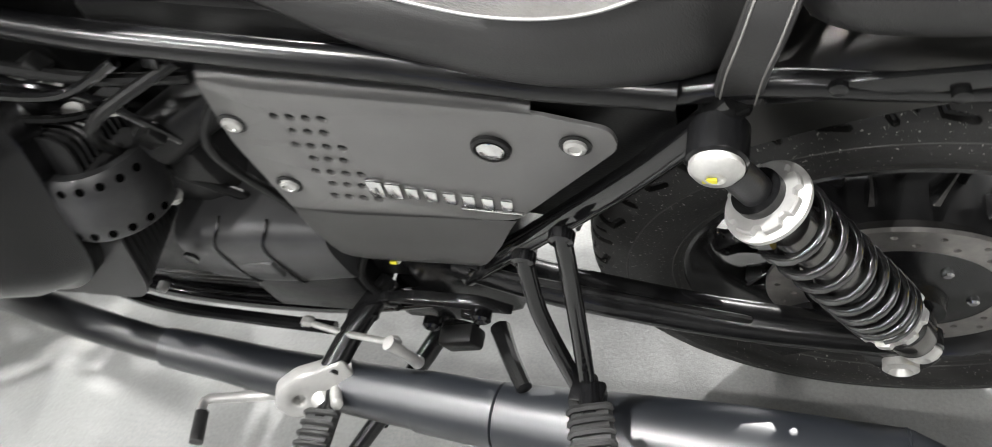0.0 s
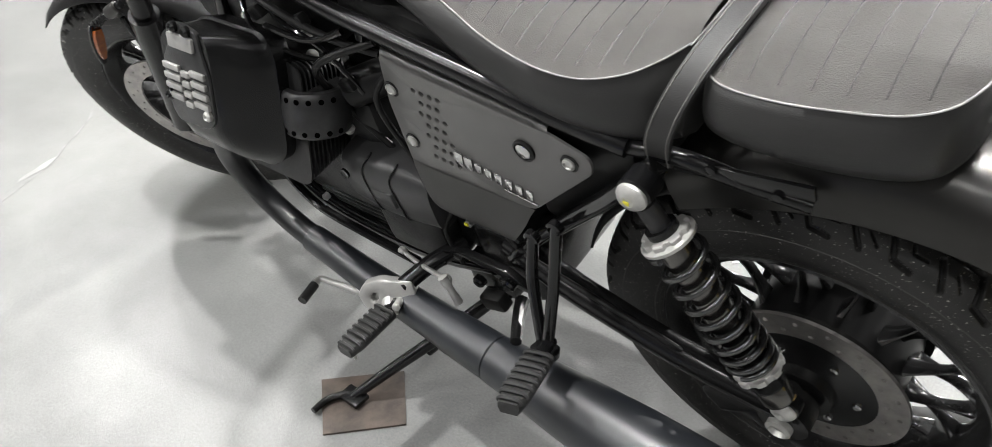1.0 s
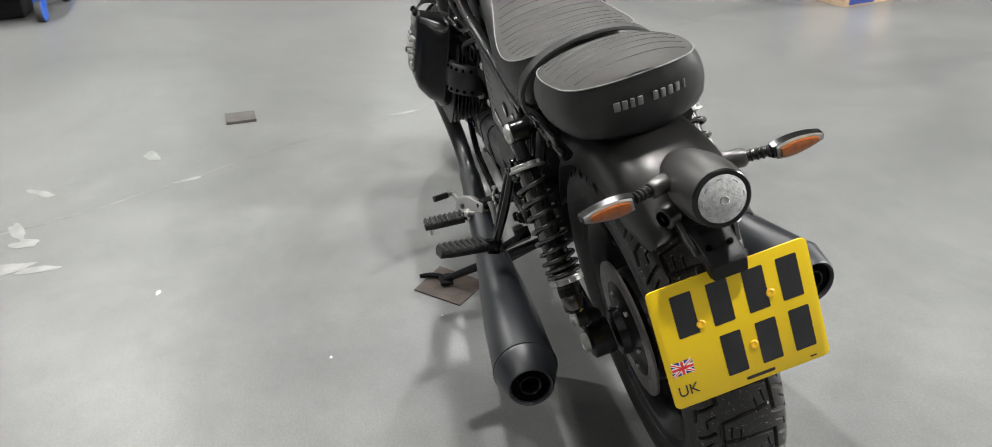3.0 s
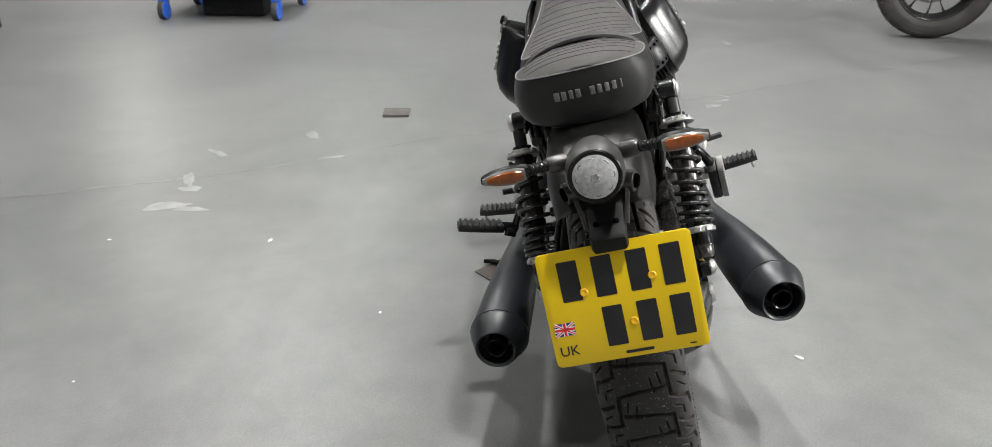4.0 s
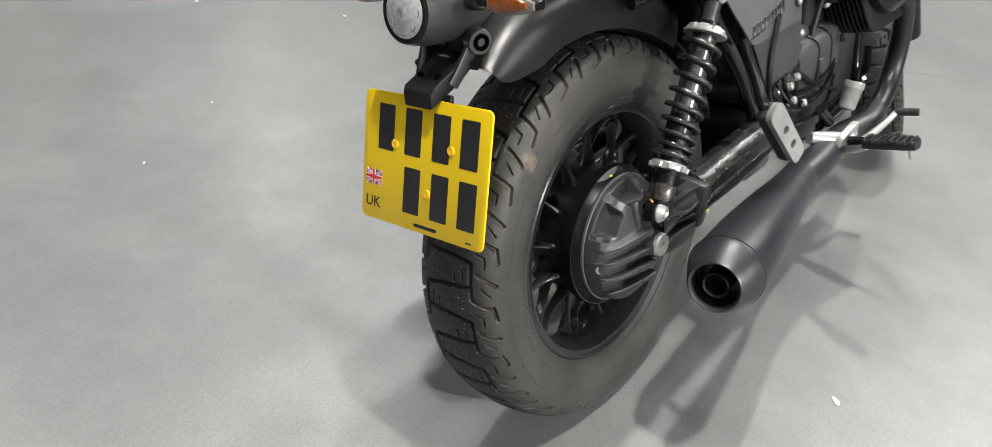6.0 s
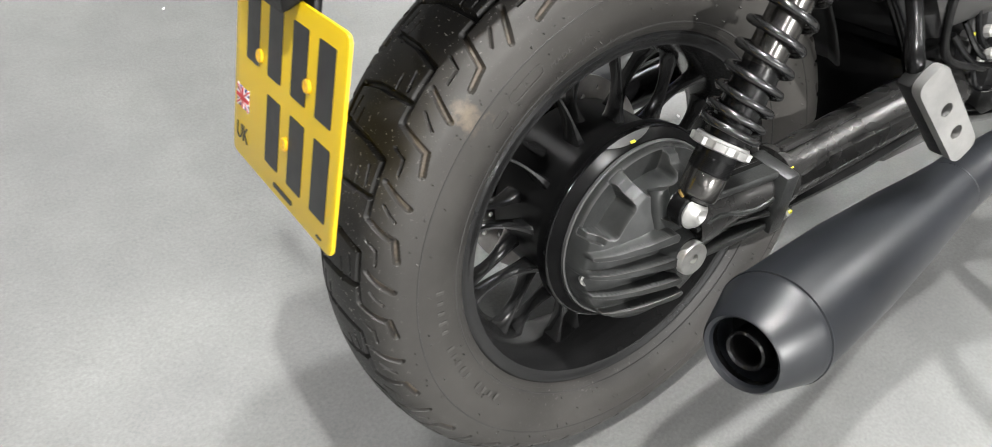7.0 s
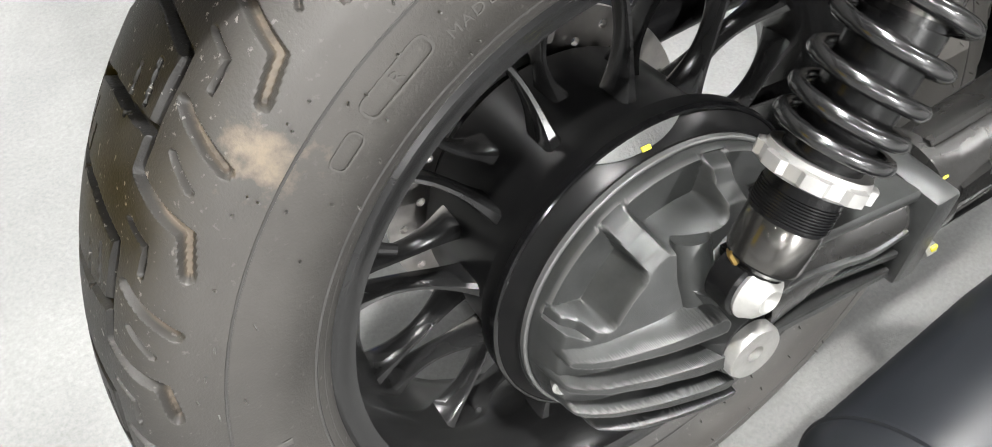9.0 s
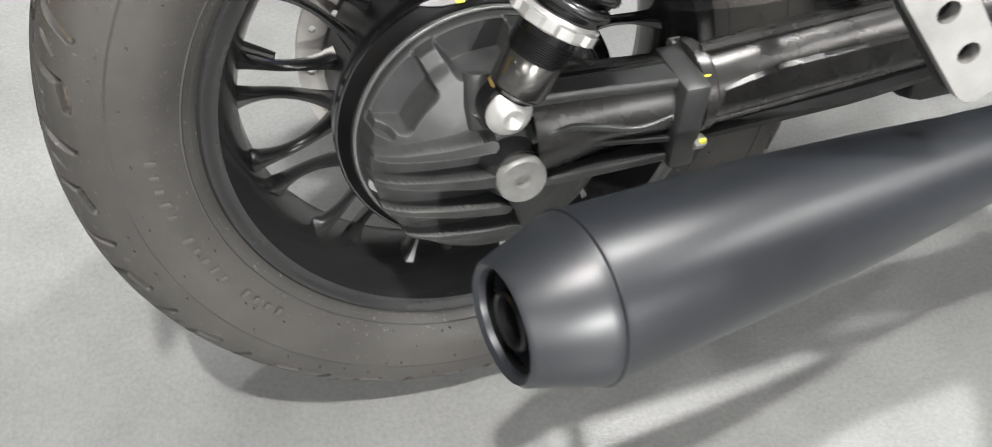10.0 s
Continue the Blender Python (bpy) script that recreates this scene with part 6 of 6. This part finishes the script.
bmesh.ops.solidify(bmx, geom=bmx.faces[:], thickness=0.003)
bmx.to_mesh(ff.data)
bmx.free()
part("fork_reflector_stay", tube([STEER @ V(-0.02, 0.085, 0.02), STEER @ V(-0.05, 0.09, 0.17), STEER @ V(-0.06, 0.08, 0.30)], 0.006, 8), SATIN, fk)
part("brake_caliper", box(STEER @ V(-0.10, 0.082, -0.02), (0.06, 0.05, 0.12), 0.012), SATIN, fk)

# -- side stand --
foot = to_bike(0.715, 0.300, 0.014)
ss = part("side_stand", tube([(0.52, 0.10, 0.24), (0.55, 0.15, 0.215), V(0.52, 0.10, 0.24).lerp(foot, 0.75), foot], [0.012, 0.013, 0.011, 0.009], 14), SATIN, bike, "black side stand, folded out")
f2, f3, f4 = to_bike(0.735, 0.310, 0.014), to_bike(0.752, 0.335, 0.012), to_bike(0.752, 0.366, 0.012)
part("stand_hook", tube([foot, f2, f3, f4], [0.009, 0.0075, 0.007, 0.006], 10), SATIN, ss)
part("stand_foot", box(foot, (0.05, 0.035, 0.010), 0.003, Matrix.Rotation(LEAN, 3, "X")), SATIN, ss)
part("stand_spring", tube([(0.53, 0.115, 0.225), V(0.54, 0.13, 0.22).lerp(foot, 0.45) + V(0, 0, -0.02)], 0.007, 8), SATIN, ss)

# ---- loose things on the floor ----
def flat_slab(name, corners, h, mat, label, category, bevel=0.001, kind=""):
    c = sum((V(*p, 0) for p in corners), V(0, 0, 0)) / len(corners)
    t = part(name, sheet([(x - c.x, y - c.y) for x, y in corners], [], h, lambda a, b, z: V(a, b, z + 0.0005), bevel), mat, None, smooth=25)
    t.matrix_world = Matrix.Translation(c)
    return tagged(t, label, category, kind=kind)


flat_slab("steel_plate", [(0.806, 0.302), (0.690, 0.194), (0.597, 0.284), (0.703, 0.388)], 0.004, RUST, "rusty brown steel plate lying under the side stand", "metal plate")
flat_slab("brown_slab", [(2.272, 0.980), (2.280, 0.858), (2.170, 0.846), (2.158, 0.966)], 0.012, BLOCK, "small dark brown slab lying on the floor", "slab")


def blot(cx, cy, rx, ry, turn, seed, n=26, rough=0.35):
    rnd = random.Random(seed)
    ph_ = [rnd.uniform(0, 6.28) for _ in range(4)]
    pts = []
    for k in range(n):
        a = 2 * math.pi * k / n
        r = 1 + rough * (0.5 * math.sin(2 * a + ph_[0]) + 0.35 * math.sin(3 * a + ph_[1]) + 0.25 * math.sin(5 * a + ph_[2]) + rnd.uniform(-0.12, 0.12))
        x, y = rx * r * math.cos(a), ry * r * math.sin(a)
        pts.append((cx + x * math.cos(turn) - y * math.sin(turn), cy + x * math.sin(turn) + y * math.cos(turn)))
    return pts


for k, (cx, cy, rx, ry, tn) in enumerate(((1.112, 1.52, 0.085, 0.030, 1.75), (1.092, 1.42, 0.050, 0.022, 1.5), (1.27, 1.500, 0.040, 0.028, 1.2), (1.895, 1.220, 0.045, 0.028, 0.4), (1.65, 1.548, 0.055, 0.020, 0.9),
                                          (1.36, 1.545, 0.075, 0.018, 0.5), (2.43, -0.58, 0.050, 0.020, 1.9), (2.52, -0.64, 0.040, 0.014, 2.2), (2.60, -0.66, 0.030, 0.012, 1.2), (3.79, -0.89, 0.050, 0.020, 0.3), (1.63, 1.06, 0.050, 0.012, 2.0), (2.10, 0.24, 0.060, 0.012, 1.9))):
    flat_slab("paint_smear", blot(cx, cy, rx, ry, tn, k, 34, 0.38), 0.0006, PALE, "pale smear of paint on the concrete floor", "paint smear", 0, "structure")
for k, (cx, cy, r) in enumerate(((0.870, 1.063, 0.010), (0.321, -0.449, 0.010), (0.104, 1.279, 0.004), (0.58, 2.198, 0.010), (0.496, 1.97, 0.007), (0.84, 1.582, 0.006), (0.46, 0.62, 0.005), (-0.2, 1.1, 0.004), (0.565, 0.335, 0.004))):
    flat_slab("floor_chip", blot(cx, cy, r, r * 0.6, k, 40 + k, 9), 0.002, CHIP, "small white chip lying on the concrete floor", "chip", 0)


def crack(pts, seed, w=0.0048):
    rnd = random.Random(seed)
    path = smooth_path([(x, y, 0) for x, y in pts], 10)
    L_, R_ = [], []
    for i, p in enumerate(path):
        d = (path[min(i + 1, len(path) - 1)] - path[max(i - 1, 0)]).normalized()
        n = V(-d.y, d.x, 0)
        o = rnd.uniform(-0.006, 0.006)
        h = w * rnd.uniform(0.25, 1.0)
        L_.append(((p + n * (o + h)).x, (p + n * (o + h)).y))
        R_.append(((p + n * (o - h)).x, (p + n * (o - h)).y))
    flat_slab("floor_joint", L_ + R_[::-1], 0.0005, JOINT, "pale worn joint line in the concrete floor", "floor joint", 0, "structure")


crack([(0.92, 2.62), (1.123, 2.194), (1.375, 1.535), (1.42, 1.438), (1.63, 1.06), (1.871, 0.713), (2.10, 0.211), (2.323, -0.068)], 5)
crack([(2.323, -0.068), (2.60, -0.62), (2.947, -1.19), (3.245, -1.719), (3.6, -2.3)], 6)

# ---- far side of the hall ----
def obox(c, u, lu, lv, h, mat, name, parent, bevel=0.004, z=0.0, label=""):
    u = Vector((*u, 0)).normalized()
    v = V(-u.y, u.x, 0)
    return part(name, box(V(*c, z + h / 2), (lu, lv, h), bevel, Matrix((u, v, V(0, 0, 1))).transposed()), mat, parent, label)


bu = Vector((-0.502, -0.101)).normalized()
bv = Vector((-bu.y, bu.x))
c0 = Vector((3.188, -2.562))
bc = c0 - bu * 0.255 + bv * (-0.20 if (bv.x * 0.15 + bv.y * -0.37) < 0 else 0.20)
cb = thing("cardboard_box", Matrix(), "open brown cardboard box with blue printed sides", "cardboard box")
obox(bc, bu, 0.51, 0.40, 0.26, CARD, "body", cb, 0.003)
side = 1 if (bv.x * 0.15 + bv.y * -0.37) > 0 else -1
obox(bc - bu * 0.17 - bv * side * 0.2012, bu, 0.15, 0.003, 0.23, CARD_BLUE, "printed_panel", cb, 0.0005, 0.012)
obox(bc + bu * 0.2562 - bv * side * 0.06, bu, 0.003, 0.20, 0.24, CARD_BLUE, "printed_panel", cb, 0.0005, 0.010)
for k in range(5):
    obox(bc + bu * (0.10 + 0.028 * k) - bv * side * 0.2012, bu, 0.018, 0.003, 0.014, CARD_BLUE, "print_bar", cb, 0.0003, 0.225)
for k in range(3):
    obox(bc - bu * 0.05 - bv * side * 0.2012, bu, 0.05, 0.003, 0.008, CARD_BLUE, "print_bar", cb, 0.0003, 0.10 + 0.03 * k)
obox(bc + bu * 0.2 - bv * side * 0.2, bu, 0.30, 0.004, 0.005, CARD, "flap", cb, 0.001, 0.258)

tr = thing("trolley", Matrix(), "low trolley frame on blue casters", "trolley")
part("deck", box((4.70, 2.62, 0.20), (0.66, 0.92, 0.03), 0.006), NAVY, tr)
for cx in (4.39, 5.0):
    for cy in (3.04, 2.20):
        cs = part("caster", lathe((cx, cy - 0.022, 0.066), (0, 1, 0), [(0, 0.03), (0, 0.060), (0.006, 0.066), (0.038, 0.066), (0.044, 0.060), (0.044, 0.03)], 28), BLUE, tr, "blue caster wheel")
        part("fork", box((cx + 0.012, cy, 0.135), (0.055, 0.07, 0.10), 0.012), BLUE, cs)
        part("tread", lathe((cx, cy - 0.020, 0.066), (0, 1, 0), [(0, 0.0665), (0.003, 0.0675), (0.037, 0.0675), (0.040, 0.0665)], 28, caps=False), RUBBER, cs)
part("black_base", box((4.66, 2.57, 0.065), (0.30, 0.46, 0.12), 0.01), PLASTIC, None)
bb_ = [o for o in scene.objects if o.name.startswith("black_base")][0]
bb_.name = "black_case"
tagged(bb_, "flat black plastic case on the floor under the trolley", "case")

mat_o, mu, mv = V(2.47, 3.145, 0), V(-0.527, 0.85, 0), V(0.85, 0.527, 0)
q = [mat_o, mat_o + mu * 1.02, mat_o + mu * 1.02 + mv * 1.25, mat_o + mv * 1.25]
flat_slab("floor_mat", round_poly([(p.x, p.y) for p in q], 0.04, 4), 0.006, CARPET, "worn grey-brown mat under the office chair", "mat")
ch = thing("office_chair", Matrix.Translation((2.72, 3.98, 0.006)), "black office chair on a five-star caster base", "chair")
for k in range(5):
    a = -0.13 + k * 2 * math.pi / 5
    e = V(0.37 * math.cos(a), 0.37 * math.sin(a), 0.085)
    lg = part("base_leg", tube([(0, 0, 0.13), e * 0.5 + V(0, 0, 0.07), e], [0.026, 0.02, 0.015], 10), PLASTIC, ch)
    part("caster", lathe(V(e.x, e.y, 0.029) - V(-math.sin(a), math.cos(a), 0) * 0.024, (-math.sin(a), math.cos(a), 0), [(0, 0.02), (0.002, 0.029), (0.018, 0.029), (0.024, 0.022), (0.030, 0.029), (0.046, 0.029), (0.048, 0.02)], 18), PLASTIC, lg)
part("column", tube([(0, 0, 0.10), (0, 0, 0.42)], 0.025, 14), SATIN, ch)
part("seat", box((0, 0, 0.46), (0.48, 0.48, 0.08), 0.03), PLASTIC, ch)
part("backrest", box((0.24, 0.10, 0.80), (0.06, 0.44, 0.50), 0.03), PLASTIC, ch)
bk_ = thing("black_cabinet", Matrix(), "black floor-standing cabinet behind the mat", "cabinet")
obox((3.84, 4.22), (1, 0.05), 0.44, 0.30, 0.55, PLASTIC, "body", bk_, 0.006)
obox((3.618, 4.21), (1, 0.05), 0.004, 0.26, 0.50, SATIN, "front", bk_, 0.001, 0.03)
nv_ = thing("navy_cabinet", Matrix(), "navy blue steel cabinet with pale blue side", "cabinet")
nu, nw = Vector((-0.51, 0.86)), Vector((0.80, 0.60))
ncn = Vector((0.823, 2.985)) + nu * 0.25 + nw * 0.22
obox(ncn, (nu.x, nu.y), 0.50, 0.42, 0.6, NAVY, "body", nv_, 0.006)
nc2 = Vector((0.823, 2.985)) - nu * 0.0015 + nw * 0.22
obox(nc2, (nu.x, nu.y), 0.006, 0.38, 0.56, CARD_BLUE, "side_panel", nv_, 0.001, 0.02)

# another motorcycle, parked at the far side: its front wheel shows
pm = thing("parked_motorcycle", Matrix(), "black motorcycle parked at the far side of the hall", "motorcycle")
pdir = V(-0.12, -0.99, 0).normalized()
for k, off in enumerate((0.0, 1.42)):
    base = V(4.03, -2.18, 0.355) + pdir * off
    mm = Matrix.Translation(base) @ Matrix.Rotation(math.atan2(pdir.y, pdir.x), 4, "Z") @ Matrix.Diagonal((1.108, 1.0, 1.108, 1))
    fw2 = wheel("wheel", mm, 0.320, 0.066, 0.2145, 0.046, 0.05, 0.05, 12, front_tyre, "black motorcycle wheel", root=pm)
    brake_disc(fw2, 0.062, 0.09, 0.135, 24)
    if k == 0:
        for sg in (1, -1):
            s_ = V(-pdir.y, pdir.x, 0) * (0.10 * sg)
            part("fork_leg", tube([base + s_, base + s_ + pdir * 0.28 + V(0, 0, 0.62)], [0.028, 0.022], 14), SATIN, pm)
part("body", tube([V(4.03, -2.18, 0.78) + pdir * 0.35, V(4.03, -2.18, 0.85) + pdir * 0.7, V(4.03, -2.18, 0.80) + pdir * 1.3], [0.09, 0.15, 0.10], 18), SATIN, pm)
part("engine", box(V(4.03, -2.18, 0.46) + pdir * 0.72, (0.20, 0.42, 0.34), 0.04), ENGINE, pm)
